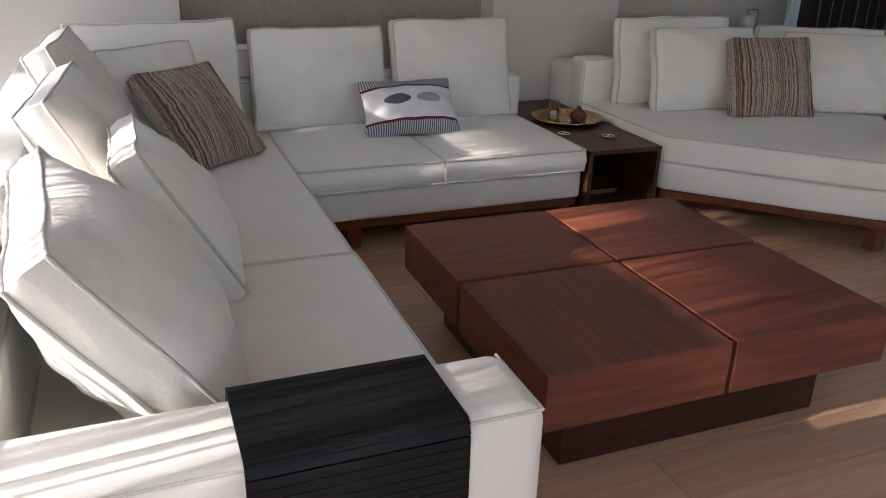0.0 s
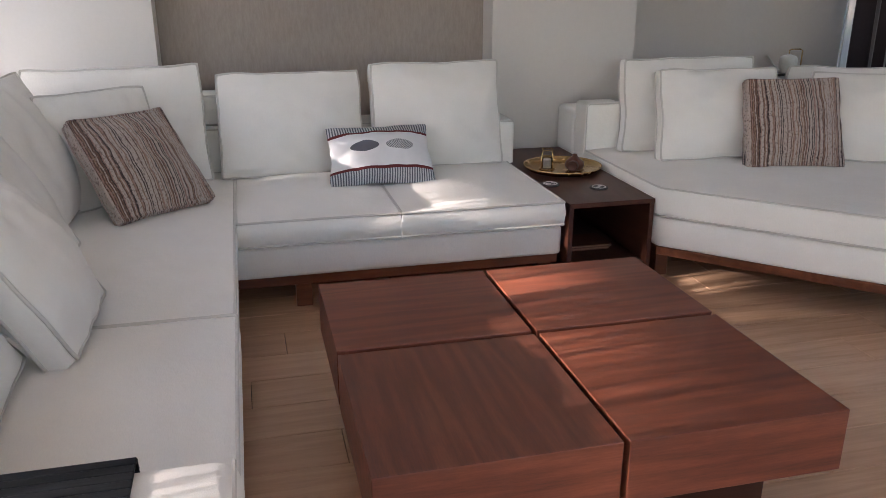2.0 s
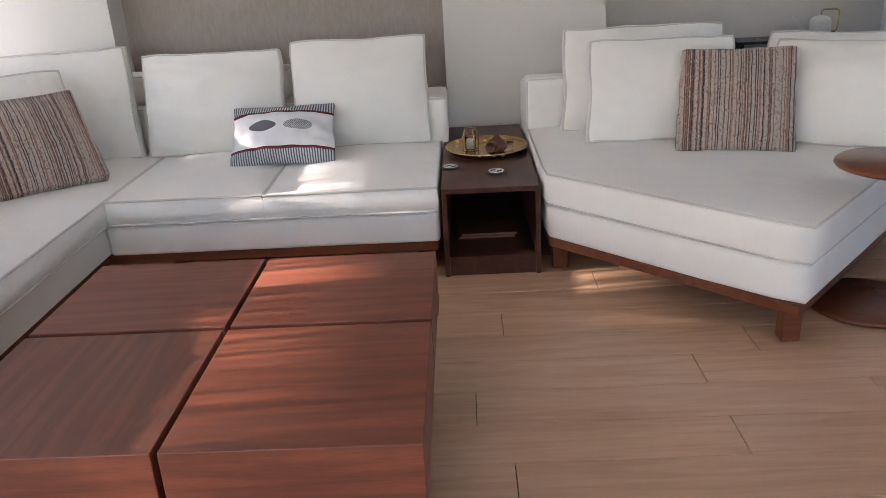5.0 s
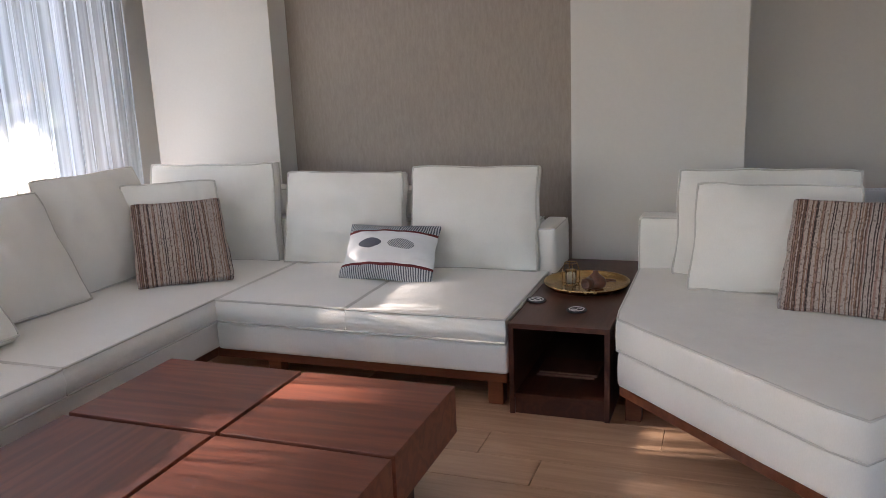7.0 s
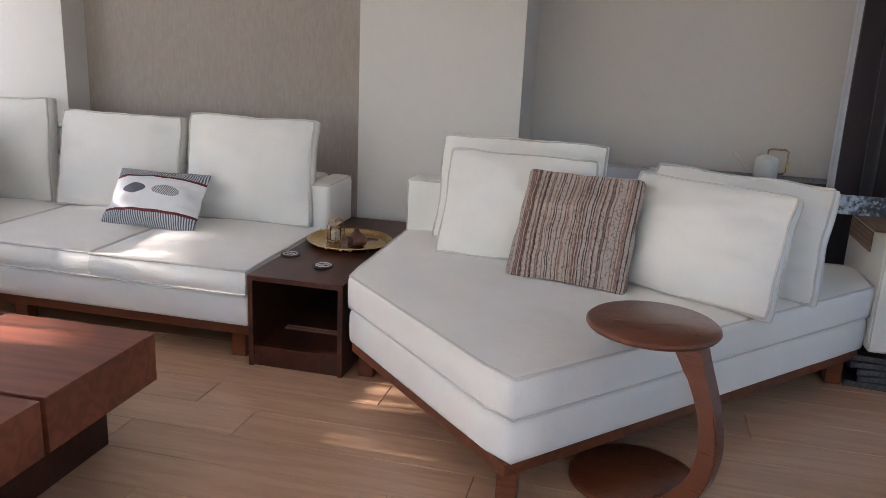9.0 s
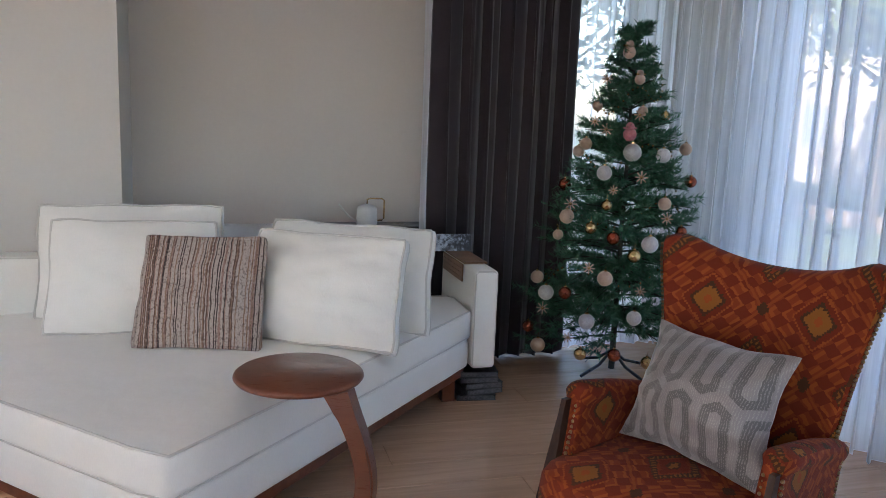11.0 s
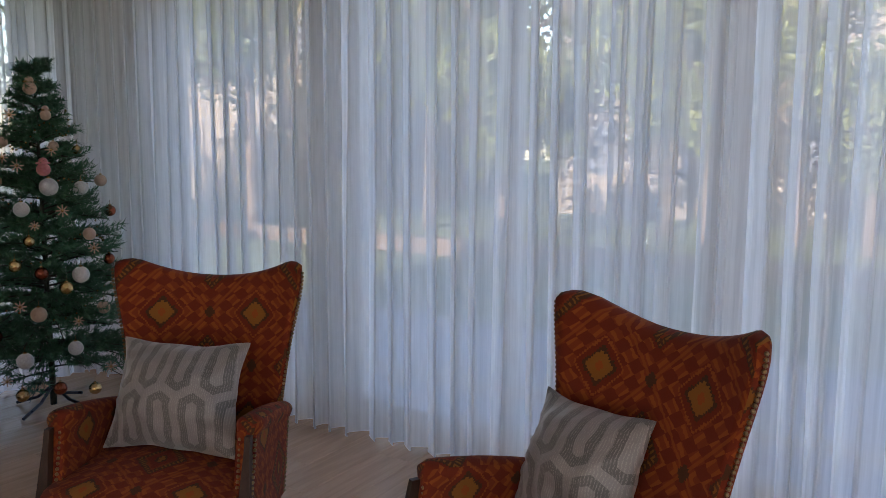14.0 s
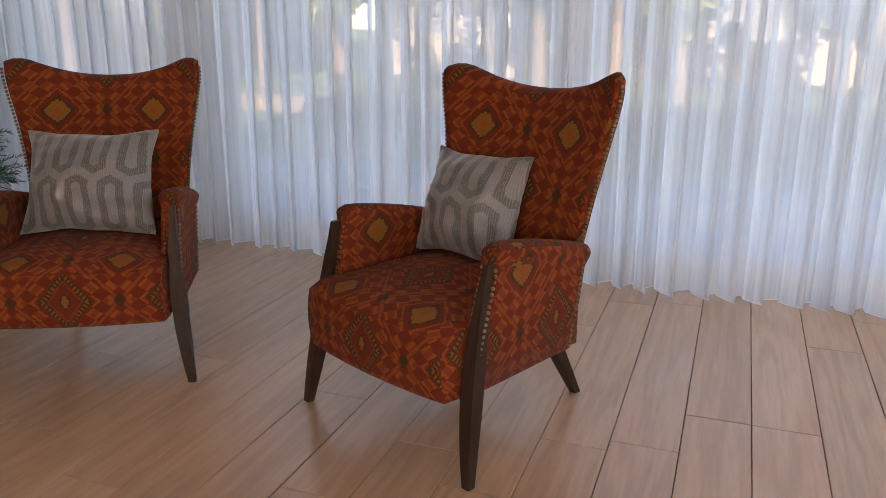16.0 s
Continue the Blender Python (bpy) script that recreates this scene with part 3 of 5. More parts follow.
# ---- corner sofa ----
sofa = thing("corner_sofa", None, "ivory upholstered corner sofa on a reddish-brown wooden frame", "sofa")
YB, XB = 5.06, -0.12
for nm, row, r in (
    ("base", (0.0, 1.0, 1.80, 5.0, 0.155, 0.295), 0.018),
    ("base", (1.003, 2.49, 3.88, 5.0, 0.155, 0.295), 0.018),
    ("backrest", (XB, 0.10, 1.60, 5.0, 0.155, 0.655), 0.035),
    ("backrest", (0.103, 2.40, 4.80, YB, 0.155, 0.650), 0.035),
    ("arm", (2.403, 2.53, 4.70, YB, 0.155, 0.645), 0.03),
    ("headrest", (XB + 0.02, 0.08, 2.0, 4.78, 0.658, 0.80), 0.03),
    ("headrest", (0.30, 1.70, 4.85, YB - 0.02, 0.654, 0.815), 0.03),
    ("arm", (XB, 1.055, 1.572, 1.812, 0.115, 0.635), 0.045),
):
    b = part(nm, boxes(row, r=0) if r == 0 else box(bmesh.new(), *row, r=r, seg=4), M_WHITE, sofa, smooth=True)
    x0, x1, y0, y1, z0, z1 = row
    q = r * 0.3
    if nm != "base":
        for zz in (z1 - q,):
            part("piping", tube(bmesh.new(), [(x0 + q, y0 + q, zz), (x1 - q, y0 + q, zz)], 0.004, 5), M_PIPE_SHADED, b)
            part("piping", tube(bmesh.new(), [(x1 - q, y0 + q, zz), (x1 - q, y1 - q, zz)], 0.004, 5), M_PIPE_SHADED, b)
seat("seat_cushion", 0.10, 1.035, 1.815, 2.90, 0.295, 0.430, 1, sofa)
seat("seat_cushion", 0.10, 1.03, 2.904, 4.80, 0.295, 0.430, 2, sofa)
seat("seat_cushion", 1.034, 1.729, 3.857, 4.80, 0.295, 0.428, 3, sofa)
seat("seat_cushion", 1.733, 2.488, 3.855, 4.80, 0.295, 0.426, 4, sofa)
for row in ((0.02, 0.985, 1.83, 4.9, 0.11, 0.154), (0.986, 2.48, 3.90, 4.9, 0.11, 0.154)):
    part("wooden_frame", boxes(row, r=0.004), M_FRAME, sofa, "reddish-brown stained frame rail")
for x, y in ((0.93, 3.55), (0.93, 2.0), (0.05, 2.0), (0.05, 4.8), (1.30, 3.95), (2.42, 3.95), (2.42, 4.85), (1.3, 4.85)):
    part("leg", boxes((x - 0.035, x + 0.035, y - 0.035, y + 0.035, 0, 0.112), r=0.004), M_FRAME, sofa, "square stained wooden leg")

# slatted tray wrapped over the arm
tray = thing("armrest_tray", pose(0.69, 1.692, 0.638), "black flexible slatted tray draped over the sofa arm", "tray")
for k in range(11):
    y = -0.108 + 0.0216 * k
    part("slat", boxes((-0.197, 0.197, y - 0.0102, y + 0.0102, 0.0, 0.008), r=0.0016), M_BLACK, tray)
for s in (-1, 1):
    for k, a in enumerate((28, 62)):
        part("slat", boxes((-0.197, 0.197, -0.0100, 0.0100, -0.004, 0.004), r=0.0016), M_BLACK, tray, m=pose(0, s * (0.116 + 0.0075 * k), 0.0005 - 0.014 * k, -s * a))
    for k in range(8):
        part("slat", boxes((-0.197, 0.197, s * 0.1265 - 0.004, s * 0.1265 + 0.004, -0.046 - 0.0216 * k, -0.0255 - 0.0216 * k), r=0.0016), M_BLACK, tray)

# back cushions of the corner sofa
IV = "ivory piped sofa back cushion with a boxed edge"
cushion("back_cushion", lean(1.335, 4.655, 0.425, 12, 2, 0.50), 0.70, 0.50, 0.09, 0.06, M_WHITE, IV, 11)
cushion("back_cushion", lean(2.09, 4.67, 0.425, 11, 2, 0.53), 0.68, 0.53, 0.09, 0.06, M_WHITE, IV, 12)
cushion("back_cushion", lean(0.52, 4.62, 0.425, 6, 7, 0.55), 0.78, 0.55, 0.10, 0.045, M_WHITE, IV, 13)
cushion("scatter_cushion", lean(0.52, 4.235, 0.435, 15, 36, 0.49), 0.50, 0.48, 0.09, 0.04, M_WHITE, "smaller ivory piped cushion in the sofa corner", 14)
cushion("striped_cushion", lean(0.755, 4.01, 0.455, 40, 41, 0.46), 0.45, 0.46, 0.055, 0.04, M_STRIPE, "brown and cream striped woven cushion in the sofa corner", 15, pipe=M_STRIPE, rad=0.008)
cushion("back_cushion", lean(0.35, 4.03, 0.43, 24, 86, 0.60), 0.68, 0.60, 0.11, 0.06, M_WHITE, IV, 16)
cushion("back_cushion", lean(0.40, 3.29, 0.43, 27, 86, 0.57), 0.72, 0.57, 0.11, 0.065, M_WHITE, IV, 17)
cushion("back_cushion", lean(0.49, 2.27, 0.435, 36, 95, 0.562), 0.76, 0.562, 0.11, 0.085, M_WHITE, IV, 18)
cushion("scatter_cushion", lean(0.605, 2.84, 0.445, 31, 90, 0.49), 0.45, 0.49, 0.095, 0.055, M_WHITE, "smaller ivory piped cushion leaning on the back cushions", 19)
cushion("printed_cushion", lean(1.735, 4.30, 0.435, 38, 1, 0.31), 0.50, 0.31, 0.0, 0.062, M_BAND, "white lumbar cushion with striped grey bands and maroon lines", 20, pipe=None, pinch=0.06)

# ---- chaise ----
chaise = thing("chaise_sofa", None, "ivory upholstered angled chaise on a stained wooden frame", "sofa")
OUT = [(2.945, 3.85), (3.745, 3.035), (5.088, 4.52), (5.088, 4.86), (2.945, 4.86)]


def inset(outline, d):
    n, res = len(outline), []
    for i in range(n):
        a, b, c = (Vector(outline[(i + k) % n]) for k in (-1, 0, 1))
        e, f = (b - a).normalized(), (c - b).normalized()
        n1, n2 = Vector((-e.y, e.x)), Vector((-f.y, f.x))
        res.append(tuple(b + (n1 + n2) * (d / (1 + n1.dot(n2)))))
    return res


def slab(bm, outline, z0, z1, crown):
    """A soft upholstered slab: bulging sides and a slightly domed top."""
    rings = []
    for d, z in ((0.018, z0), (0.006, z0 + 0.004), (0.001, z0 + 0.014), (-0.001, z0 + 0.03), (-0.002, (z0 + z1) / 2), (-0.001, z1 - 0.03), (0.001, z1 - 0.014), (0.006, z1 - 0.004), (0.018, z1), (0.04, z1 + 0.003), (0.14, z1 + crown * 0.7), (0.34, z1 + crown)):
        pts = inset(outline, d)
        ring = []
        for i in range(len(pts)):
            a, b = Vector(pts[i]), Vector(pts[(i + 1) % len(pts)])
            for k in range(10):
                p = a.lerp(b, k / 10)
                if k == 0:
                    p = a.lerp(b, 0.012)
                ring.append(bm.verts.new((p.x, p.y, z + 0.003 * noise.noise(Vector((p.x * 3, p.y * 3, z))))))
        rings.append(ring)
    for a, b in zip(rings, rings[1:]):
        for i in range(len(a)):
            e = (i + 1) % len(a)
            bm.faces.new((a[i], a[e], b[e], b[i]))
    bm.faces.new(rings[0][::-1])
    bm.faces.new(rings[-1])
    return bm


def around(outline, z):
    pts = []
    for i in range(len(outline)):
        a, b = Vector(outline[i]), Vector(outline[(i + 1) % len(outline)])
        pts += [(*a.lerp(b, k / 8 + 0.01), z) for k in range(8)]
    return pts


st = part("seat_cushion", slab(bmesh.new(), OUT, 0.315, 0.455, 0.012), M_WHITE, chaise, smooth=True)
part("piping", tube(bmesh.new(), around(inset(OUT, 0.006), 0.453), 0.0045, 6, closed=True), M_PIPE_SHADED, st, smooth=True)
part("piping", tube(bmesh.new(), around(inset(OUT, 0.004), 0.322), 0.0045, 6, closed=True), M_PIPE_SHADED, st, smooth=True)
part("base", slab(bmesh.new(), inset(OUT, 0.008), 0.165, 0.312, 0.0), M_WHITE, chaise, smooth=True)
part("wooden_frame", prism(bmesh.new(), inset(OUT, 0.022), 0.122, 0.164, 0.004), M_FRAME, chaise, "reddish-brown stained frame rail")
for x, y in ((3.745, 3.15), (3.02, 3.92), (4.98, 4.53), (3.02, 4.80), (4.98, 4.80)):
    part("leg", boxes((x - 0.033, x + 0.033, y - 0.033, y + 0.033, 0, 0.123), r=0.004), M_FRAME, chaise, "square stained wooden leg")
part("backrest", box(bmesh.new(), 2.94, 4.80, 4.865, 5.12, 0.165, 0.66, r=0.03, seg=4), M_WHITE, chaise, smooth=True)
for row in ((5.09, 5.215, 4.49, 5.10, 0.165, 0.662), (2.942, 3.16, 4.70, 4.862, 0.40, 0.715)):
    a = part("arm", box(bmesh.new(), *row, r=0.022, seg=4), M_WHITE, chaise, smooth=True)
    x0, x1, y0, y1, z0, z1 = row
    part("piping", tube(bmesh.new(), [(x0 + 0.008, y0 + 0.006, z0 + 0.02), (x0 + 0.008, y0 + 0.006, z1 - 0.02), (x0 + 0.022, y0 + 0.006, z1 - 0.006), (x1 - 0.022, y0 + 0.006, z1 - 0.006), (x1 - 0.008, y0 + 0.006, z1 - 0.02), (x1 - 0.008, y0 + 0.006, z0 + 0.02)], 0.004, 5), M_PIPE_SHADED, a)
cushion("back_cushion", lean(3.52, 4.60, 0.46, 10, -2, 0.49), 0.77, 0.49, 0.08, 0.06, M_WHITE, IV, 21)
cushion("scatter_cushion", lean(3.55, 4.31, 0.465, 17, -4, 0.46), 0.66, 0.46, 0.08, 0.055, M_WHITE, "ivory piped cushion on the chaise", 22)
cushion("striped_cushion", lean(3.805, 4.04, 0.468, 24, -14, 0.44), 0.47, 0.44, 0.05, 0.035, M_STRIPE, "brown and cream striped woven cushion on the chaise", 23, pipe=M_STRIPE, rad=0.008)
cushion("back_cushion", lean(4.42, 4.35, 0.455, 20, -28, 0.45), 0.76, 0.455, 0.09, 0.045, M_WHITE, IV, 25)
cushion("back_cushion", lean(4.27, 4.03, 0.462, 24, -29, 0.455), 0.64, 0.455, 0.08, 0.06, M_WHITE, IV, 24)

# ---- coffee table of four blocks ----
table = thing("coffee_table", None, "low reddish-brown coffee table of four wooden blocks", "table")
for x0, x1 in ((1.305, 1.891), (1.907, 2.497)):
    for y0, y1 in ((2.025, 2.626), (2.647, 3.180)):
        b = part("block", boxes((x0 - (x0 + x1) / 2, x1 - (x0 + x1) / 2, y0 - (y0 + y1) / 2, y1 - (y0 + y1) / 2, 0, 0.172), r=0.0025), (M_TABLE, M_TABLE_Y), table)
        if x0 < 1.5 and y0 < 2.5:
            for f in b.data.polygons:
                f.material_index = int(f.normal.z > 0.5)
        b.location = ((x0 + x1) / 2, (y0 + y1) / 2, 0.213)
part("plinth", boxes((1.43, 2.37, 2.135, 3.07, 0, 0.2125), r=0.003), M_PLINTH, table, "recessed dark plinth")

# ---- side table ----
side = thing("side_table", None, "dark walnut side table with an open niche between the sofas", "side table")
X0, X1, Y0, Y1, Z1 = 2.505, 2.930, 3.842, 5.05, 0.407
part("top", boxes((X0, X1, Y0 - 0.004, Y1, Z1 - 0.022, Z1), r=0.002), M_SIDE, side)
part("side_panel", boxes((X0, X0 + 0.022, Y0, Y1, 0, Z1 - 0.0225), r=0.0015), M_SIDE, side)
part("side_panel", boxes((X1 - 0.022, X1, Y0, Y1, 0, Z1 - 0.0225), r=0.0015), M_SIDE, side)
part("shelf", boxes((X0 + 0.0225, X1 - 0.0225, Y0 + 0.006, Y1 - 0.03, 0.074, 0.092), r=0.0015), M_SIDE, side)
part("plinth_board", boxes((X0 + 0.0225, X1 - 0.0225, Y0 + 0.012, Y0 + 0.03, 0, 0.0735), r=0.0015), M_SIDE, side)
part("back_panel", boxes((X0 + 0.0225, X1 - 0.0225, Y1 - 0.045, Y1 - 0.031, 0.0925, Z1 - 0.0225)), M_SIDE, side)
for k, (dx, c) in enumerate(((0.0, (0.16, 0.06, 0.035)), (0.012, (0.12, 0.05, 0.03)))):
    bk = thing("book", pose(2.70 + dx, 4.16, 0.0925 + 0.0125 * k), "closed brown book lying in the niche", "book", "books in the niche")
    part("cover", boxes((-0.13, 0.13, -0.09, 0.09, 0, 0.0025), (-0.13, 0.13, -0.09, 0.09, 0.0095, 0.012), (-0.13, -0.1275, -0.09, 0.09, 0.0025, 0.0095)), plain("book_cover", c, tuple(1.3 * q for q in c), 20, 0.6), bk)
    part("page_block", boxes((-0.127, 0.126, -0.087, 0.087, 0.0027, 0.0093)), plain("paper_edge", (0.20, 0.12, 0.075), (0.28, 0.17, 0.11), 40, 0.9), bk)


# ---- things on the side table ----
bt = thing("brass_tray", pose(2.725, 4.48, 0.4075), "round polished brass tray on the side table", "tray")
part("dish", lathe(bmesh.new(), [(0.0, 0.004), (0.15, 0.004), (0.178, 0.008), (0.196, 0.022), (0.203, 0.030), (0.207, 0.030), (0.200, 0.018), (0.182, 0.003), (0.155, 0.0), (0.0, 0.0)], 48), M_BRASS, bt, smooth=True)
M_GLASS, gt, gb = tree_of("clear_glass")
gb.inputs["Transmission Weight"].default_value, gb.inputs["Roughness"].default_value, gb.inputs["IOR"].default_value = 1.0, 0.02, 1.06
M_WAX = plain("candle_wax", (0.72, 0.66, 0.54), (0.80, 0.75, 0.64), 20, 0.5)
M_CLAY = plain("brown_glazed_clay", (0.075, 0.025, 0.014), (0.15, 0.055, 0.03), 18, 0.35, coat=0.3)
cd = thing("candle_holder", pose(2.645, 4.50, 0.412), "gold wire candle holder with a white candle in glass", "candle holder")
for a in range(4):
    c, s = math.cos(a * math.pi / 2 + 0.4), math.sin(a * math.pi / 2 + 0.4)
    part("wire", tube(bmesh.new(), [(0.040 * c, 0.040 * s, 0.0), (0.043 * c, 0.043 * s, 0.06), (0.030 * c, 0.030 * s, 0.105)], 0.0022, 6), M_BRASS, cd)
for r, z in ((0.040, 0.002), (0.030, 0.105)):
    part("ring", tube(bmesh.new(), [(r * math.cos(k * math.tau / 20), r * math.sin(k * math.tau / 20), z) for k in range(20)], 0.0022, 6, closed=True), M_BRASS, cd)
part("glass", lathe(bmesh.new(), [(0.0, 0.003), (0.027, 0.003), (0.028, 0.068), (0.026, 0.068), (0.025, 0.006), (0.0, 0.006)], 20), M_GLASS, cd, smooth=True)
part("candle", lathe(bmesh.new(), [(0.0, 0.007), (0.022, 0.007), (0.022, 0.048), (0.018, 0.050), (0.0, 0.047)], 16), M_WAX, cd, smooth=True)
bw = thing("clay_burner", pose(2.775, 4.44, 0.412, 0, 0, 25), "small brown glazed clay oil burner with an opening", "burner")
part("body", lathe(bmesh.new(), [(0.0, 0.0), (0.030, 0.0), (0.046, 0.012), (0.052, 0.030), (0.044, 0.050), (0.026, 0.064), (0.014, 0.075), (0.012, 0.086), (0.0, 0.088)], 20), M_CLAY, bw, smooth=True)
part("spout", lathe(bmesh.new(), [(0.030, 0.0), (0.026, 0.016), (0.028, 0.030), (0.022, 0.030), (0.019, 0.012), (0.0, 0.008)], 8, pose(-0.036, -0.024, 0.034, 90, 0, -56)), M_CLAY, bw, smooth=True)
part("handle", tube(bmesh.new(), [(0.05, 0.012, 0.03), (0.075, 0.02, 0.03), (0.105, 0.03, 0.022)], 0.009, 8, taper=0.006), M_CLAY, bw, smooth=True)
M_COAST = plain("coaster_black", (0.02, 0.018, 0.018), (0.04, 0.035, 0.033), 30, 0.6)
M_PRINT = plain("coaster_print", (0.55, 0.53, 0.50), (0.66, 0.64, 0.61), 60, 0.7)
for i, (x, y) in enumerate(((2.545, 4.19), (2.752, 4.075))):
    co = thing("coaster", pose(x, y, 0.4075, 0, 0, 40 * i), "round black coaster with a pale ring print", "coaster", "coasters")
    part("disc", lathe(bmesh.new(), [(0.0, 0.0), (0.044, 0.0), (0.046, 0.003), (0.044, 0.007), (0.0, 0.007)], 28), M_COAST, co, smooth=True)
    bm = bmesh.new()
    tube(bm, [(0.032 * math.cos(k * math.tau / 18) * (1 + 0.12 * math.sin(3 * k)), 0.032 * math.sin(k * math.tau / 18), 0.0075) for k in range(18)], 0.0028, 4, closed=True)
    tube(bm, [(-0.022, 0.006, 0.0075), (-0.004, -0.010, 0.0075), (0.008, 0.008, 0.0075), (0.022, -0.004, 0.0075)], 0.003, 4)
    part("print", bm, M_PRINT, co)

# ---- radiator, shelf, watering can and boxes behind the chaise ----
rad = thing("radiator", pose(4.42, 5.59, 0), "white panel radiator under a dark shelf", "radiator")
part("panel", boxes((-0.56, 0.56, -0.05, -0.035, 0.12, 0.73), (-0.56, 0.56, 0.035, 0.05, 0.12, 0.73), r=0.004), M_RAD, rad)
part("grille", boxes(*[(-0.55 + 0.02 * k, -0.54 + 0.02 * k, -0.034, 0.034, 0.725, 0.732) for k in range(55)]), M_RAD, rad, "slotted top grille")
for x in (-0.563, 0.563):
    part("side_cover", boxes((x - 0.002, x + 0.002, -0.05, 0.05, 0.12, 0.735)), M_RAD, rad)
for x in (-0.38, 0.38):
    part("foot", boxes((x - 0.02, x + 0.02, -0.03, 0.03, 0, 0.1195)), M_RAD, rad)
sh = thing("radiator_shelf", pose(4.72, 5.42, 0), "narrow black shelf above the radiator", "shelf")
M_SHELF = plain("black_shelf", (0.015, 0.015, 0.017), (0.03, 0.03, 0.032), 10, 0.3)
part("board", boxes((-0.50, 0.42, -0.10, 0.10, 0.742, 0.758), r=0.002), M_SHELF, sh)
part("upright", boxes((-0.48, -0.46, -0.08, 0.08, 0, 0.7415)), M_SHELF, sh)
part("upright", boxes((0.39, 0.41, -0.08, 0.08, 0, 0.7415)), M_SHELF, sh)
wc = thing("watering_can", pose(4.715, 5.41, 0.7585), "cream enamel watering can with a brass handle", "watering can")
part("body", lathe(bmesh.new(), [(0.0, 0.0), (0.058, 0.0), (0.061, 0.004), (0.058, 0.085), (0.052, 0.102), (0.034, 0.112), (0.016, 0.114), (0.014, 0.120), (0.0, 0.121)], 28), M_KETTLE, wc, smooth=True)
part("spout", tube(bmesh.new(), [(-0.05, 0, 0.02), (-0.075, 0, 0.024), (-0.11, 0, 0.05), (-0.15, 0, 0.10), (-0.165, 0, 0.118)], 0.0075, 8, taper=0.004), M_KETTLE, wc, smooth=True)
part("handle", tube(bmesh.new(), [(0.0, 0, 0.12), (0.0, 0, 0.143), (0.015, 0, 0.15), (0.085, 0, 0.15), (0.10, 0, 0.14), (0.10, 0, 0.035), (0.088, 0, 0.024), (0.055, 0, 0.022)], 0.0048, 8), M_BRASS, wc, smooth=True)
M_BOX = wood("pale_box_wood", (0.16, 0.085, 0.045), (0.24, 0.135, 0.075), (0.31, 0.18, 0.105))
wt = thing("wooden_armrest_tray", pose(5.15, 4.85, 0.6625), "pale flexible wooden slatted tray draped over the chaise arm", "tray")
for k in range(6):
    part("slat", boxes((-0.062 + 0.0208 * k, -0.0425 + 0.0208 * k, -0.18, 0.18, 0, 0.008), r=0.0012), M_BOX, wt)
for k in range(4):
    part("slat", boxes((-0.0735, -0.0655, -0.18, 0.18, -0.0235 - 0.0225 * k, -0.0025 - 0.0225 * k), r=0.0012), M_BOX, wt)
ph = thing("photo_print", pose(5.10, 5.0, 0.671, -8), "black-and-white photo print of branches standing on the wooden tray", "picture")
M_PHOTO, pn, pb = tree_of("photo_of_branches")
pv = coords(pn)
psp = pn.nodes.new("ShaderNodeSeparateXYZ")
pn.links.new(pv, psp.inputs[0])
pf = calc(pn, "ADD", noise_of(pn, pv, 42.0, 6.0, 0.7), calc(pn, "MULTIPLY", psp.outputs[0], -0.9))
pn.links.new(ramp(pn, pf, [(0.42, (0.012, 0.013, 0.016)), (0.5, (0.10, 0.11, 0.13)), (0.6, (0.42, 0.47, 0.54))]), pb.inputs["Base Color"])
pb.inputs["Roughness"].default_value = 0.35
part("board", boxes((-0.115, 0.125, -0.006, 0.006, 0, 0.092), r=0.001), M_PHOTO, ph)
for k in range(5):
    mg = thing("magazine", pose(5.14 + 0.008 * ((k * 7) % 3), 4.63, 0.030 * k, 0, 0, 5 * ((k * 3) % 4) - 6), "dark magazine in a stack on the floor", "magazine", "magazines")
    part("cover", boxes((-0.10, 0.10, -0.14, 0.14, 0, 0.003), (-0.10, 0.10, -0.14, 0.14, 0.026, 0.029), (-0.10, -0.097, -0.14, 0.14, 0.003, 0.026)), M_SHELF, mg)
    part("page_block", boxes((-0.0965, 0.098, -0.137, 0.137, 0.0032, 0.0258)), plain("magazine_pages", (0.05, 0.05, 0.055), (0.12, 0.12, 0.125), 90, 0.8), mg)

# ---- C-shaped end table ----
ct = thing("end_table", pose(4.137, 3.32, 0, 0, 0, 0), "round cherry-wood end table on one curved leg", "side table")
part("tabletop", lathe(bmesh.new(), [(0.0, 0.0), (0.185, 0.0), (0.199, 0.005), (0.205, 0.013), (0.203, 0.020), (0.195, 0.026), (0.0, 0.027)], 56, pose(0, 0, 0.568)), M_CTAB, ct, smooth=True)
# curved leg: a flat bowed bar, its plane across the view of the chaise
bm = bmesh.new()
ring = []
for i in range(25):
    s = i / 24
    z = 0.022 + 0.546 * s
    bow = 0.125 + 0.110 * math.sin(math.pi * s ** 0.80) - 0.005 * s
    wid = 0.030 + 0.022 * abs(2 * s - 1) ** 3
    ring.append([bm.verts.new((bow + a, b, z)) for a, b in ((-wid, -0.028), (wid, -0.028), (wid, 0.028), (-wid, 0.028))])
for a, b in zip(ring, ring[1:]):
    for k in range(4):
        bm.faces.new((a[k], a[(k + 1) % 4], b[(k + 1) % 4], b[k]))
bm.faces.new(ring[0][::-1])
bm.faces.new(ring[-1])
bmesh.ops.bevel(bm, geom=[e for e in bm.edges if abs(e.verts[0].co.y - e.verts[1].co.y) < 1e-5 and abs(e.verts[0].co.z - e.verts[1].co.z) > 0.005], offset=0.006, segments=2, affect="EDGES")
part("leg", bm, M_CTAB, ct, "curved flat wooden leg", smooth=False, m=pose(0, 0, 0, 0, 0, -30))
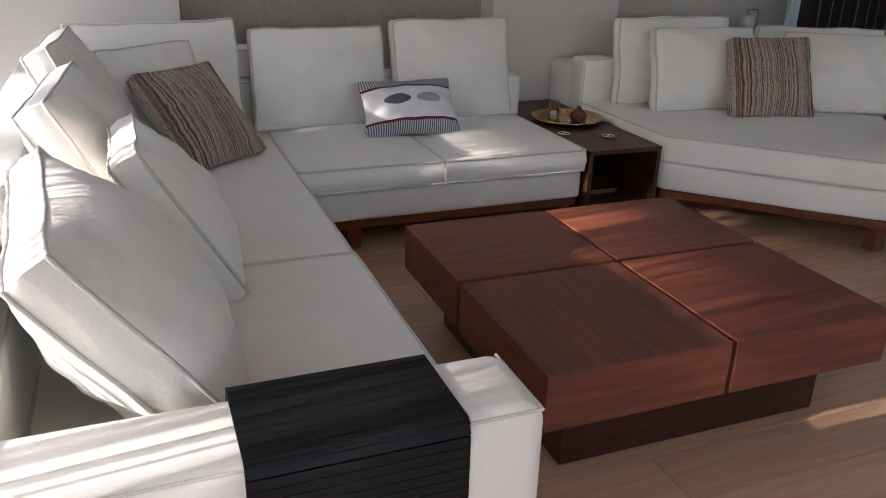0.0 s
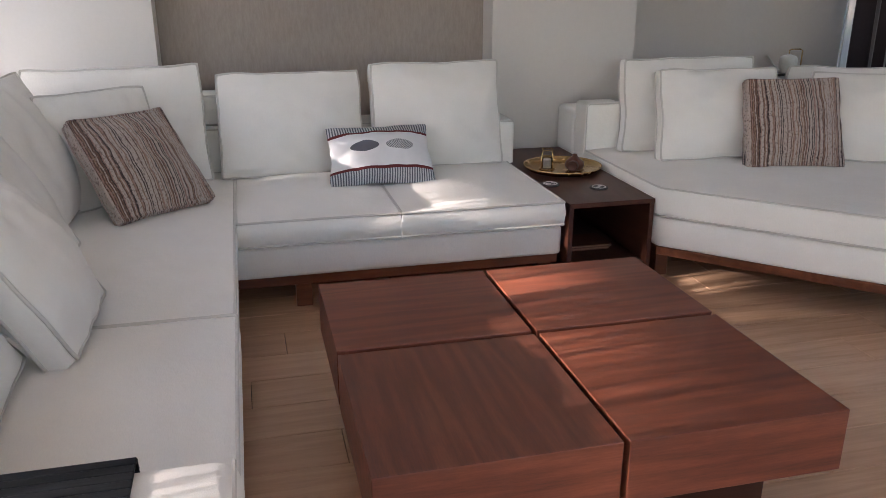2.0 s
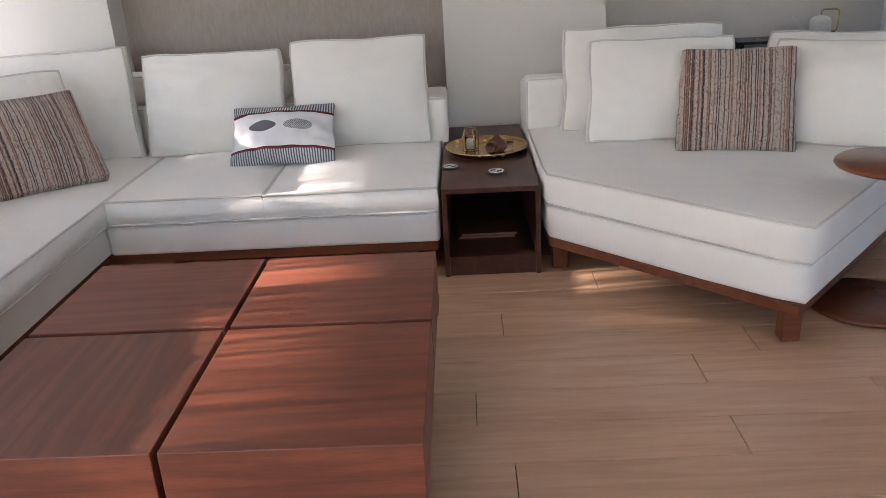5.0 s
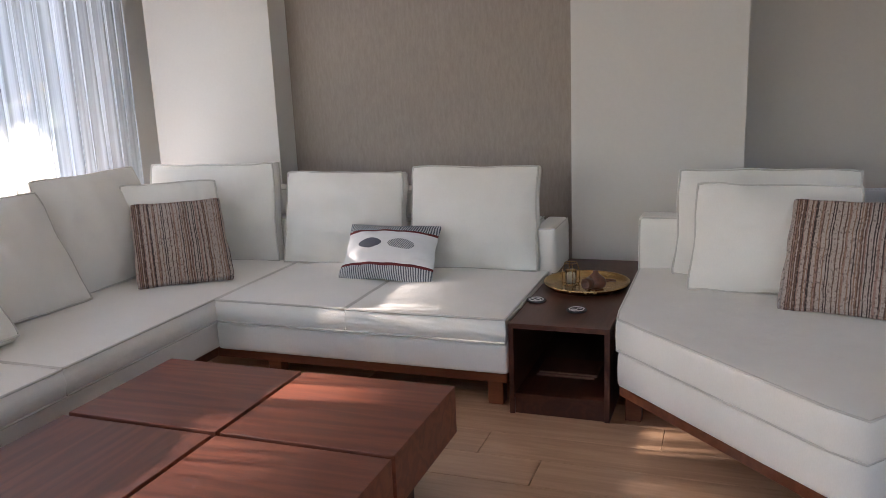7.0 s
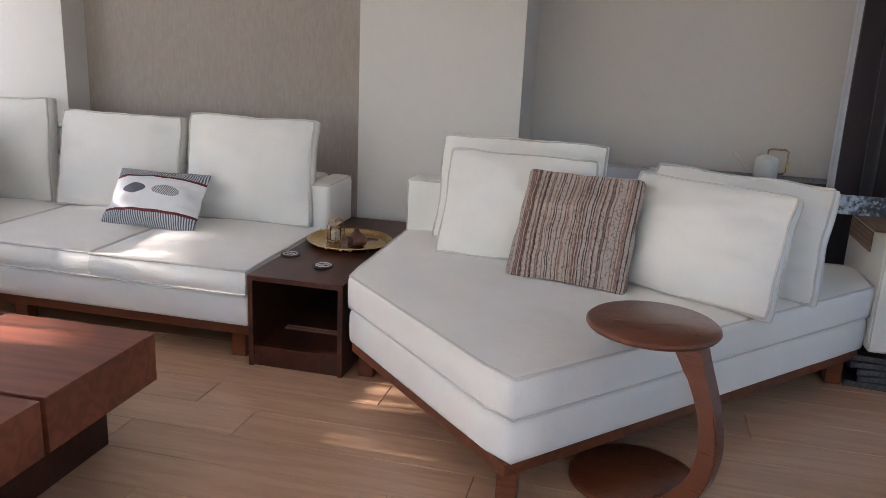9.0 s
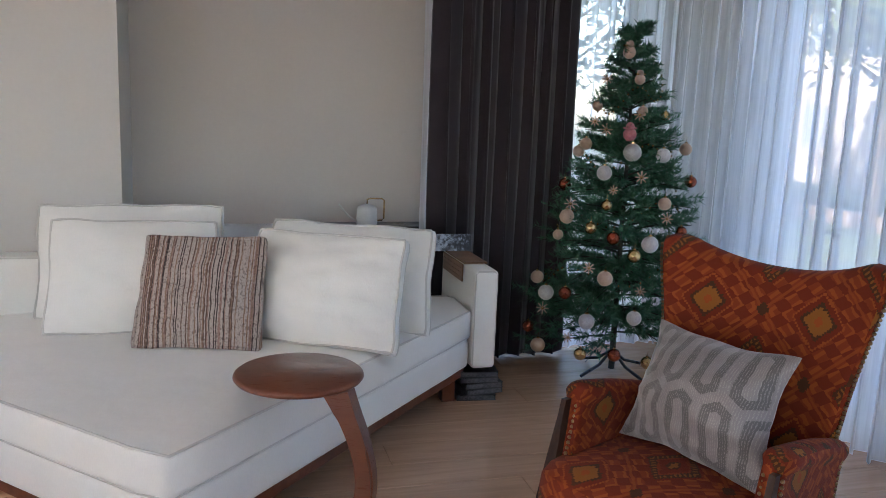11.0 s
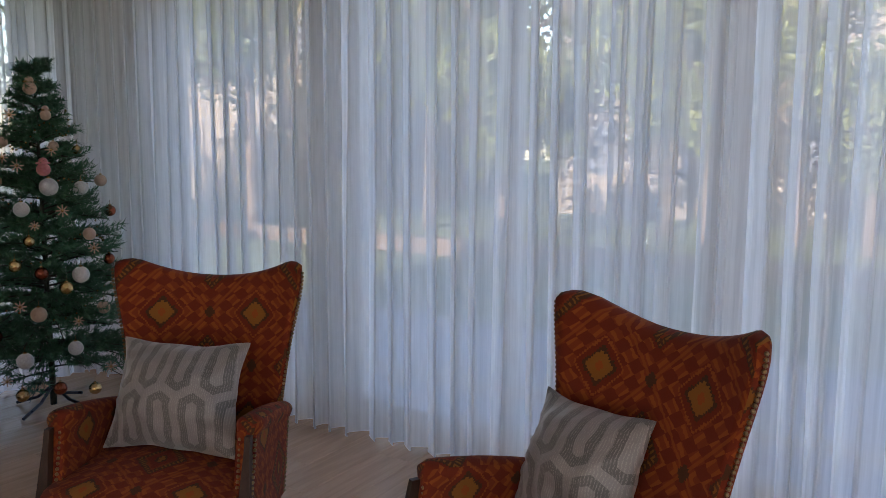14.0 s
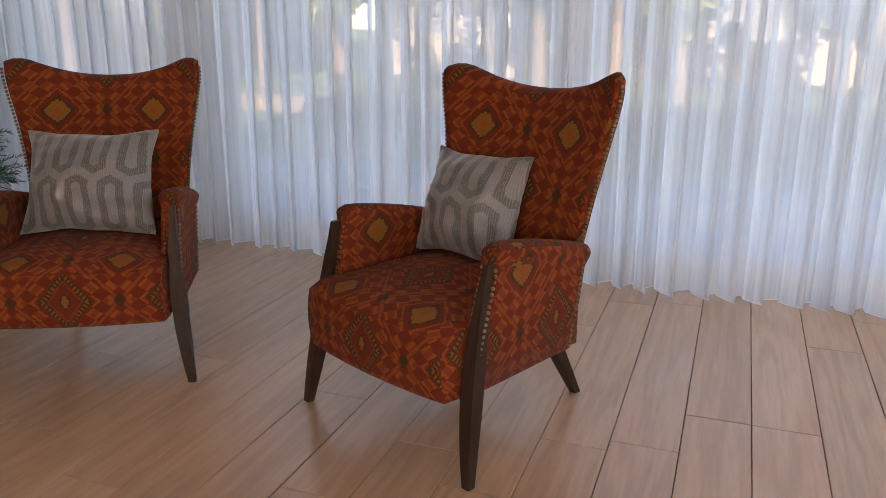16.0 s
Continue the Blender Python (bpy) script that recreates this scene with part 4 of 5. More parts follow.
part("base", lathe(bmesh.new(), [(0.0, 0.0), (0.195, 0.0), (0.203, 0.006), (0.200, 0.018), (0.19, 0.022), (0.0, 0.022)], 48, pose(0.0, 0.075, 0, 0, 0, 0) @ Matrix.Diagonal((1.08, 1.08, 1, 1))), M_CTAB, ct, smooth=True)


# ---- wing chairs ----
def uv_box(me, mode):
    """Cloth coordinates in metres, running on from the seat's front over its top and up the back."""
    layer = me.uv_layers.new(name="UVMap")
    for p in me.polygons:
        nx, ny, nz = (abs(q) for q in p.normal)
        for li in p.loop_indices:
            x, y, z = me.vertices[me.loops[li].vertex_index].co
            if mode == "backrest" and nx < 0.8:
                uv = (x * 0.95, z - 0.68)
            elif nz > 0.6:
                uv = (x, y + 0.51)
            elif nx > ny:
                uv = (y - 0.05, z - 0.37)
            else:
                uv = (x, z - 0.325)
            layer.data[li].uv = uv


def cloth(name, bm, parent, label=""):
    ob = part(name, bm, M_KILIM, parent, label, smooth=True)
    uv_box(ob.data, name)
    return ob


def back_point(s, t, side):
    """A point of the chair back: s across (-1..1), t up (0..1), side -1 front, +1 rear."""
    half = 0.272 - 0.010 * math.sin(math.pi * t) + 0.092 * t ** 1.9 - 0.022 * t ** 14
    top = 0.966 + 0.105 * abs(s) ** 2.2 - 0.045 * (max(0.0, abs(s) - 0.76) / 0.24) ** 2.2
    z = 0.30 + (top - 0.30) * t
    y = 0.200 + 0.180 * (z - 0.45) / 0.55 - 0.120 * abs(s) ** 2.4 * (0.15 + 0.85 * t * t)
    thick = 0.046 * (1 - 0.42 * abs(s) ** 3)
    return Vector((half * s, y + side * thick, z))


def wing_chair(m, label):
    c = thing("wing_chair", m, label, "armchair", "wing chairs")
    # seat: a deep block, rounded in front, its lower edge sweeping
    bm = box(bmesh.new(), -0.285, 0.285, -0.385, 0.20, 0.230, 0.428, r=0.0)
    bmesh.ops.subdivide_edges(bm, edges=bm.edges[:], cuts=11, use_grid_fill=True)
    for v in bm.verts:
        x, y, z = v.co
        u, q = (z - 0.230) / 0.198, x / 0.285
        f = (y + 0.385) / 0.585
        if u > 0.5:
            v.co.z += 0.040 * (1 - q * q) * max(0.0, 1 - ((f - 0.55) / 0.55) ** 2) * (u - 0.5) * 2
        front = max(0.0, 1 - f / 0.14)
        v.co.z -= u ** 4 * 0.020 * front ** 2
        v.co.x *= 1 + 0.05 * (1 - f) - 0.035 * front ** 2 * abs(q) ** 4
        v.co.y -= front * (0.022 * (1 - q * q) + 0.010 * math.sin(math.pi * u))
    cloth("seat", bm, c)
    # back
    bm = bmesh.new()
    n, k = 28, 20
    f = [[bm.verts.new(back_point(2 * i / n - 1, j / k, -1)) for i in range(n + 1)] for j in range(k + 1)]
    r = [[bm.verts.new(back_point(2 * i / n - 1, j / k, 1)) for i in range(n + 1)] for j in range(k + 1)]
    for j in range(k):
        for i in range(n):
            bm.faces.new((f[j][i], f[j][i + 1], f[j + 1][i + 1], f[j + 1][i]))
            bm.faces.new((r[j][i + 1], r[j][i], r[j + 1][i], r[j + 1][i + 1]))
    rim_f = [f[j][0] for j in range(k + 1)] + f[k][1:-1] + [f[k - j][n] for j in range(k + 1)]
    rim_r = [r[j][0] for j in range(k + 1)] + r[k][1:-1] + [r[k - j][n] for j in range(k + 1)]
    cap = [bm.verts.new((a.co + b.co) / 2 + ((a.co + b.co) / 2 - Vector((0, 0.2, 0.6))).normalized() * 0.016) for a, b in zip(rim_f, rim_r)]
    for i in range(len(cap) - 1):
        bm.faces.new((rim_f[i], rim_f[i + 1], cap[i + 1], cap[i]))
        bm.faces.new((cap[i], cap[i + 1], rim_r[i + 1], rim_r[i]))
    bm.faces.new([f[0][i] for i in range(n, -1, -1)] + [r[0][i] for i in range(n + 1)])
    bmesh.ops.recalc_face_normals(bm, faces=bm.faces[:])
    back = cloth("backrest", bm, c)
    for s in (-1, 1):
        nb = bmesh.new()
        for q in range(34):
            t = 0.36 + 0.62 * q / 33
            p = (back_point(s, t, -1) + back_point(s, t, 1)) / 2
            ball(nb, p.x + s * 0.0135, p.y - 0.012, p.z, 0.0062, 6)
        tagged(part("nail_trim", nb, M_NAIL, back, "row of brass upholstery nails", smooth=True), kind="stuff")
    # arms
    for s in (-1, 1):
        bm = bmesh.new()
        rows = []
        for i in range(17):
            u = i / 16
            y = -0.238 + 0.430 * u
            top = 0.644 - 0.088 * u + 0.010 * math.sin(math.pi * u)
            out = 0.308 - 0.014 * u
            w = 0.046 - 0.010 * u
            shrink = min(1.0, 0.62 + 5.0 * u)
            low = 0.240
            yl = y - 0.085 * (1 - u) - 0.055 * u
            sec = [(out - 0.030, low), (out + 0.016, low), (out + 0.022, 0.40), (out + 0.022, top - 0.066)]
            for q in range(9):
                a = math.radians(-25 + 225 * q / 8)
                sec.append((out + w * shrink * math.cos(a), top - w * 0.75 + w * 0.75 * shrink * math.sin(a)))
            sec += [(out - 0.030, top - 0.066), (out - 0.034, 0.40)]
            rows.append([bm.verts.new((s * a, y + (yl - y) * max(0.0, (0.56 - b) / 0.3), b)) for a, b in sec])
        for a, b in zip(rows, rows[1:]):
            for q in range(len(a)):
                e = (q + 1) % len(a)
                bm.faces.new((a[q], a[e], b[e], b[q]))
        bm.faces.new(rows[0])
        bm.faces.new(rows[-1][::-1])
        bmesh.ops.recalc_face_normals(bm, faces=bm.faces[:])
        arm = cloth("arm", bm, c)
        nb = bmesh.new()
        for q in range(22):
            z = 0.250 + 0.325 * q / 21
            for dx in (-0.024, 0.024):
                ball(nb, s * (0.313 + dx), -0.246 - 0.085 * max(0.0, (0.56 - z) / 0.3), z, 0.0058, 6)
        for q in range(18):
            z = 0.25 + 0.27 * q / 17
            ball(nb, s * (0.316 - 0.002 * (0.4 - z) / 0.1), 0.178 - 0.055 * max(0.0, (0.56 - z) / 0.3), z, 0.0062, 6)
        tagged(part("nail_trim", nb, M_NAIL, arm, "rows of brass upholstery nails", smooth=True), kind="stuff")
        # front leg runs up the arm's face
        bm = bmesh.new()
        ring = []
        for i in range(13):
            z = 0.590 * i / 12
            t = z / 0.590
            cx = s * (0.356 - 0.036 * math.sin(math.pi * min(1, t * 1.3) / 2))
            cy = -0.360 + 0.106 * t ** 1.12
            hw, hd = 0.009 + 0.013 * math.sin(math.pi * min(1, 0.08 + t)), 0.012 + 0.010 * math.sin(math.pi * t)
            ring.append([bm.verts.new((cx + a * hw, cy + b * hd, z)) for a, b in ((-1, -1), (1, -1), (1, 1), (-1, 1))])
        for a, b in zip(ring, ring[1:]):
            for q in range(4):
                bm.faces.new((a[q], a[(q + 1) % 4], b[(q + 1) % 4], b[q]))
        bm.faces.new(ring[0][::-1])
        bm.faces.new(ring[-1])
        part("leg", bm, M_LEG, c, "tapered dark wooden front leg")
        bm = bmesh.new()
        top = [(s * 0.235 + a, 0.10 + b, 0.30) for a, b in ((-0.026, -0.026), (0.026, -0.026), (0.026, 0.026), (-0.026, 0.026))]
        bot = [(s * 0.212 + a, 0.31 + b, 0.0) for a, b in ((-0.013, -0.013), (0.013, -0.013), (0.013, 0.013), (-0.013, 0.013))]
        t, bo = [bm.verts.new(q) for q in top], [bm.verts.new(q) for q in bot]
        bm.faces.new(t)
        bm.faces.new(bo[::-1])
        for q in range(4):
            bm.faces.new((bo[q], bo[(q + 1) % 4], t[(q + 1) % 4], t[q]))
        part("leg", bm, M_LEG, c, "splayed dark wooden rear leg")
    return c


C1, C2 = pose(5.264, 2.786, 0, 0, 0, -63), pose(5.290, 1.384, 0, 0, 0, -115)
WL = "orange-red kilim wing chair with brass nails and dark tapered legs"
wc1 = wing_chair(C1, WL)
wc2 = copy_thing(wc1, C2)
GL = "grey satin cushion with a pale hexagon ribbon on the wing chair"
cushion("lattice_cushion", C1 @ lean(-0.01, -0.10, 0.462, 23, -7, 0.375), 0.47, 0.375, 0.0, 0.072, M_LATT, GL, 31, pipe=None, pinch=0.12, group="chair cushions", wrinkle=0.007)
cushion("lattice_cushion", C2 @ lean(-0.085, 0.055, 0.452, 22, 6, 0.355), 0.38, 0.355, 0.0, 0.072, M_LATT, GL, 32, pipe=None, pinch=0.12, group="chair cushions", wrinkle=0.007)

# ---- decorated fir ----
TX, TY = 6.03, 4.81
fir = thing("christmas_tree", pose(TX, TY, 0), "green artificial fir hung with baubles on a metal stand", "tree")
part("trunk", tube(bmesh.new(), [(0, 0, 0.02), (0, 0, 0.9), (0, 0, 1.80)], 0.018, 8, taper=0.006), M_BARK, fir)
for a in (20, 110, 200, 290):
    c, s = math.cos(radians(a)), math.sin(radians(a))
    part("stand_leg", tube(bmesh.new(), [(0, 0, 0.13), (0.10 * c, 0.10 * s, 0.055), (0.24 * c, 0.24 * s, 0.012)], 0.009, 6), M_SHELF, fir, "black metal stand leg")
rng = random.Random(12)
stem_bm = bmesh.new()
verts, faces = [], []


def sprig(p, d, length, count):
    """Needles standing out round a twig."""
    side = d.orthogonal().normalized()
    up = d.cross(side)
    for i in range(count):
        s = i / count
        a = rng.random() * math.tau
        out = (math.cos(a) * side + math.sin(a) * up)
        base = p + d * (length * s)
        tip = base + (out * 0.85 + d * 0.75).normalized() * rng.uniform(0.028, 0.048)
        w = (tip - base).cross(Vector((rng.random() - 0.5, rng.random() - 0.5, rng.random()))).normalized() * 0.0032
        k = len(verts)
        verts.extend([tuple(base + w), tuple(base - w), tuple(tip)])
        faces.append((k, k + 1, k + 2))


def fir_reach(z):
    """How far the branches stand out at a height."""
    return 0.53 * max(0.0, 1 - max(0.0, (z - 0.34) / 1.54)) ** 0.80 + 0.03


z = 0.27
while z < 1.86:
    f = max(0.0, (z - 0.34) / 1.52)
    reach = fir_reach(z)
    count = int(7 + 6 * (1 - f))
    ph = rng.random() * 6
    for b in range(count):
        a = ph + b * math.tau / count + rng.uniform(-0.12, 0.12)
        L = reach * rng.uniform(0.72, 1.08)
        d = Vector((math.cos(a), math.sin(a), rng.uniform(-0.10, 0.30) + 0.4 * f)).normalized()
        p0 = Vector((0, 0, z + rng.uniform(-0.055, 0.055)))
        pts = [p0 + d * (L * q / 4) + Vector((0, 0, -0.085 * (q / 4) ** 2 * L / 0.5)) for q in range(5)]
        tube(stem_bm, pts, 0.005, 4, taper=0.002)
        for q in range(1, 4):
            base = pts[q]
            for e in (-1, 1):
                dd = (d + e * 0.75 * d.cross(Vector((0, 0, 1))) + Vector((0, 0, rng.uniform(-0.2, 0.3)))).normalized()
                sprig(base, dd, 0.05 + 0.16 * L * rng.uniform(0.6, 1.1), 22 + int(52 * L))
        sprig(pts[1], d, L * 0.8, int(46 + 120 * L))
    z += 0.066
sprig(Vector((0, 0, 1.78)), Vector((0, 0, 1)), 0.14, 90)
tagged(part("branch_wire", stem_bm, M_BARK, fir), kind="stuff")
me = bpy.data.meshes.new("needles")
me.from_pydata(verts, [], faces)
me.materials.append(M_NEEDLE)
nd = new("needles", me)
nd.parent = fir
tagged(nd, "dense short green needles", kind="stuff")
M_BEIGE = plain("matt_beige_bauble", (0.34, 0.23, 0.165), (0.44, 0.31, 0.23), 20, 0.5)
M_COPPER = plain("copper_bauble", (0.22, 0.05, 0.025), (0.30, 0.08, 0.04), 9, 0.18, 0.8, bump=0)
M_GOLD = plain("gold_bauble", (0.50, 0.33, 0.14), (0.62, 0.43, 0.2), 9, 0.22, 0.9, bump=0)
M_SILV = plain("white_glitter_bauble", (0.36, 0.35, 0.34), (0.56, 0.54, 0.53), 220, 0.45, 0.2, bump=0.6)
M_ROSE = plain("rose_ornament", (0.35, 0.10, 0.12), (0.48, 0.18, 0.19), 60, 0.6)
kinds = ((M_BEIGE, "matt beige bauble"), (M_COPPER, "glossy copper bauble"), (M_SILV, "white glitter bauble"), (M_GOLD, "gold bauble"), (M_BEIGE, "matt beige bauble"))


def bauble(x, y, z, r, kind):
    mt, lb = kinds[kind]
    b = thing("bauble", pose(x, y, z), lb + " hanging on the fir", "bauble", "baubles")
    bm = bmesh.new()
    ball(bm, 0, 0, 0, r, 20)
    part("ball", bm, mt, b, smooth=True)
    part("cap", lathe(bmesh.new(), [(0.0, r * 0.9), (r * 0.22, r * 0.9), (r * 0.22, r * 1.15), (0.0, r * 1.18)], 10), M_GOLD, b)
    part("thread", tube(bmesh.new(), [(0, 0, r * 1.15), (0.002, 0, r * 1.15 + 0.025)], 0.0009, 4), M_GOLD, b)


# seen from the room: (offset along the view's right, height, radius, kind)
R2 = Vector((0.83, -0.56, 0))
F2 = Vector((-0.56, -0.83, 0))
for u, zz, r, kd in ((-0.20, 1.28, 0.036, 0), (-0.30, 1.06, 0.036, 1), (0.05, 1.25, 0.05, 2), (0.20, 1.24, 0.04, 2), (0.30, 1.27, 0.036, 4), (0.34, 1.10, 0.034, 1), (-0.08, 1.14, 0.042, 2),
                     (-0.26, 0.90, 0.042, 0), (-0.12, 0.86, 0.034, 3), (0.0, 0.82, 0.036, 1), (0.18, 0.80, 0.046, 2), (0.11, 0.74, 0.036, 3), (-0.02, 0.62, 0.042, 0), (-0.30, 0.80, 0.03, 0),
                     (-0.22, 0.52, 0.036, 1), (0.14, 0.44, 0.040, 2), (-0.09, 0.40, 0.044, 2), (-0.40, 0.56, 0.038, 0), (-0.33, 0.50, 0.044, 2), (-0.42, 0.30, 0.034, 1), (-0.35, 0.22, 0.042, 0),
                     (0.06, 0.25, 0.036, 1), (-0.11, 0.23, 0.034, 3), (0.23, 1.00, 0.036, 0), (0.22, 0.22, 0.034, 3), (-0.24, 1.24, 0.034, 4), (0.28, 0.62, 0.036, 0), (-0.16, 1.48, 0.030, 4),
                     (0.08, 1.46, 0.028, 4), (0.19, 1.44, 0.026, 3), (-0.05, 0.98, 0.030, 3), (0.32, 0.86, 0.032, 1)):
    reach = fir_reach(zz)
    dep = math.sqrt(max(0.0, reach * reach - u * u)) * 0.92
    p = Vector((TX, TY, zz)) + R2 * u + F2 * dep
    bauble(p.x, p.y, p.z, r * 0.93, kd)


def straw_star(u, zz, r):
    reach = fir_reach(zz) + 0.01
    p = Vector((TX, TY, zz)) + R2 * u + F2 * math.sqrt(max(0.0, reach * reach - u * u))
    st = thing("straw_star", pose(p.x, p.y, p.z, 0, 0, -34), "small beige straw star hanging on the fir", "ornament", "straw stars")
    for k in range(8):
        part("ray", boxes((-0.003, 0.003, -0.0015, 0.0015, r * 0.15, r), r=0.0005), M_BEIGE, st, m=pose(0, 0, 0, 0, 45 * k, 0))
    part("knot", ball_mesh(r * 0.24), M_GOLD, st, smooth=True)


def ball_mesh(r):
    bm = bmesh.new()
    ball(bm, 0, 0, 0, r, 10)
    return bm


for u, zz, r in ((-0.09, 1.36, 0.032), (-0.16, 1.40, 0.028), (0.07, 1.44, 0.03), (0.11, 1.13, 0.032), (-0.24, 0.97, 0.034), (-0.1, 0.67, 0.03), (-0.33, 0.43, 0.034), (-0.02, 1.06, 0.024), (0.25, 0.93, 0.03), (-0.17, 0.32, 0.026), (0.30, 0.33, 0.03), (-0.12, 1.62, 0.03), (0.16, 0.58, 0.026)):
    straw_star(u, zz, r)
for u, zz, r in ((0.03, 1.34, 0.05), (0.05, 1.62, 0.04), (-0.02, 1.76, 0.05)):
    reach = fir_reach(zz)
    p = Vector((TX, TY, zz)) + R2 * u + F2 * reach
    o = thing("fabric_ornament", pose(p.x, p.y, p.z), "soft rose and beige fabric ornament on the fir", "ornament", "ornaments")
    bm = bmesh.new()
    ball(bm, 0, 0, 0, r * 0.7, 14)
    ball(bm, 0, 0, r * 0.8, r * 0.45, 12)
    part("body", bm, M_ROSE if zz < 1.5 else M_BEIGE, o, smooth=True)
    part("bow", boxes((-r * 0.7, r * 0.7, -0.012, 0.012, r * 0.55, r * 0.75), r=0.004), M_ROSE if zz < 1.5 else M_GOLD, o)
bm = bmesh.new()
for turn in range(4):
    zz = 0.42 + 0.30 * turn
    reach = fir_reach(zz + 0.15)
    for k in range(46):
        a = k / 46 * math.tau
        dz = 0.05 * math.sin(a * 4 + turn) + 0.3 * k / 46
        rr = reach * (1 - 0.25 * k / 46) * (0.93 + 0.04 * math.cos(a * 7))
        ball(bm, rr * math.cos(a), rr * math.sin(a), zz + dz, 0.006, 5)
tagged(part("bead_garland", bm, M_GOLD, fir, "thin garland of gold beads", smooth=True), kind="stuff")


# ---- garden outside ----
M_GRASS = plain("lawn", (0.04, 0.065, 0.02), (0.09, 0.12, 0.04), 0.8, 0.95, grain=30)
M_PAVE = plain("terrace_stone", (0.20, 0.23, 0.28), (0.27, 0.30, 0.36), 2.0, 0.8, grain=40)
M_PLASTER = plain("beige_plaster", (0.15, 0.135, 0.11), (0.20, 0.178, 0.145), 1.2, 0.9)
M_ROOF = plain("terracotta_roof", (0.30, 0.12, 0.06), (0.40, 0.18, 0.09), 3.0, 0.9)
M_LEAF = plain("garden_leaves", (0.035, 0.06, 0.018), (0.12, 0.14, 0.04), 2.0, 0.8, bump=0)
M_PANE = plain("dark_pane", (0.08, 0.09, 0.10), (0.12, 0.13, 0.15), 2.0, 0.15, bump=0)
M_BRK = plain("garden_bark", (0.06, 0.045, 0.03), (0.13, 0.10, 0.07), 9.0, 0.9)
structure("ground", boxes((-90, 90, -90, 90, -0.4, -0.2)), M_GRASS, "garden lawn reaching to the horizon", "ground")
structure("pavement", boxes((-5.4, XL - 0.2, -4, 8, -0.2, -0.03), (XR + 0.2, XR + 2.6, -4, 8, -0.2, -0.03)), M_PAVE, "pale stone terrace round the house", "pavement")
structure("garden_wall", boxes((XR + 7.0, XR + 7.25, -14, 20, -0.2, 0.05)), M_BRK, "low dark garden kerb", "wall")


def house(x, y, w, d, h, seed):
    hs = thing("house", pose(x, y, -0.2), "distant beige house with a terracotta roof", "house", "houses")
    part("wall", boxes((-d / 2, d / 2, -w / 2, w / 2, 0, h)), M_PLASTER, hs)
    bm = bmesh.new()
    p = [bm.verts.new(q) for q in ((-d / 2 - 0.4, -w / 2 - 0.4, h), (d / 2 + 0.4, -w / 2 - 0.4, h), (d / 2 + 0.4, w / 2 + 0.4, h), (-d / 2 - 0.4, w / 2 + 0.4, h), (0, -w / 2 + 1, h + 1.8), (0, w / 2 - 1, h + 1.8))]
    for f in ((0, 4, 5, 3), (1, 2, 5, 4), (0, 1, 4), (2, 3, 5), (3, 2, 1, 0)):
        bm.faces.new([p[q] for q in f])
    part("roof", bm, M_ROOF, hs)
    for fl in range(int(h // 2.8)):
        for k in range(int(w // 2.4)):
            yy, zz = -w / 2 + 1.2 + 2.4 * k, 0.9 + 2.8 * fl
            wn_ = part("window", boxes((-d / 2 - 0.05, -d / 2 + 0.02, yy - 0.55, yy + 0.55, zz, zz + 1.4)), M_PLASTER, hs)
            part("pane", boxes((-d / 2 - 0.07, -d / 2 - 0.055, yy - 0.45, yy + 0.45, zz + 0.1, zz + 1.3)), M_PANE, wn_)


house(26, 3, 12, 8, 6.2, 1)
house(28, -12, 11, 8, 5.8, 2)
house(24, 19, 10, 8, 6.0, 3)


def garden_tree(x, y, h, r, seed, leaves=2600, low=0.42, count=14, size=0.10):
    rg = random.Random(seed)
    t = thing("garden_tree", pose(x, y, -0.2), "leafy garden tree beyond the window", "tree", "garden trees")
    bm = bmesh.new()
    tube(bm, [(0, 0, 0), (0.08, 0.05, h * 0.35), (0.02, 0.1, h * 0.8)], 0.13, 8, taper=0.04)
    for k in range(7):
        a, z0 = rg.random() * math.tau, h * rg.uniform(0.3, 0.7)
        tube(bm, [(0.04, 0.05, z0), (0.5 * r * math.cos(a), 0.5 * r * math.sin(a), z0 + 0.12 * h), (0.85 * r * math.cos(a), 0.85 * r * math.sin(a), z0 + 0.2 * h)], 0.05, 5, taper=0.015)
    part("trunk", bm, M_BRK, t)
    vs, fs = [], []
    blobs = [(Vector((rg.gauss(0, 0.45) * r, rg.gauss(0, 0.45) * r, h * rg.uniform(low, 0.95))), r * rg.uniform(0.25, 0.5)) for _ in range(count)]
    for _ in range(leaves):
        c, q = rg.choice(blobs)
        d = Vector((rg.gauss(0, 1), rg.gauss(0, 1), rg.gauss(0, 0.8))).normalized() * q * rg.random() ** 0.4
        p = c + d
        a, b = Vector((rg.gauss(0, 1), rg.gauss(0, 1), rg.gauss(0, 1))).normalized() * size, Vector((rg.gauss(0, 1), rg.gauss(0, 1), rg.gauss(0, 1))).normalized() * size * 0.6
        k = len(vs)
        vs += [tuple(p - a), tuple(p + b), tuple(p + a), tuple(p - b)]
        fs.append((k, k + 1, k + 2, k + 3))
    me = bpy.data.meshes.new("crown")
    me.from_pydata(vs, [], fs)
    me.materials.append(M_LEAF)
    cr = new("crown", me)
    cr.parent = t
    tagged(cr, kind="stuff")


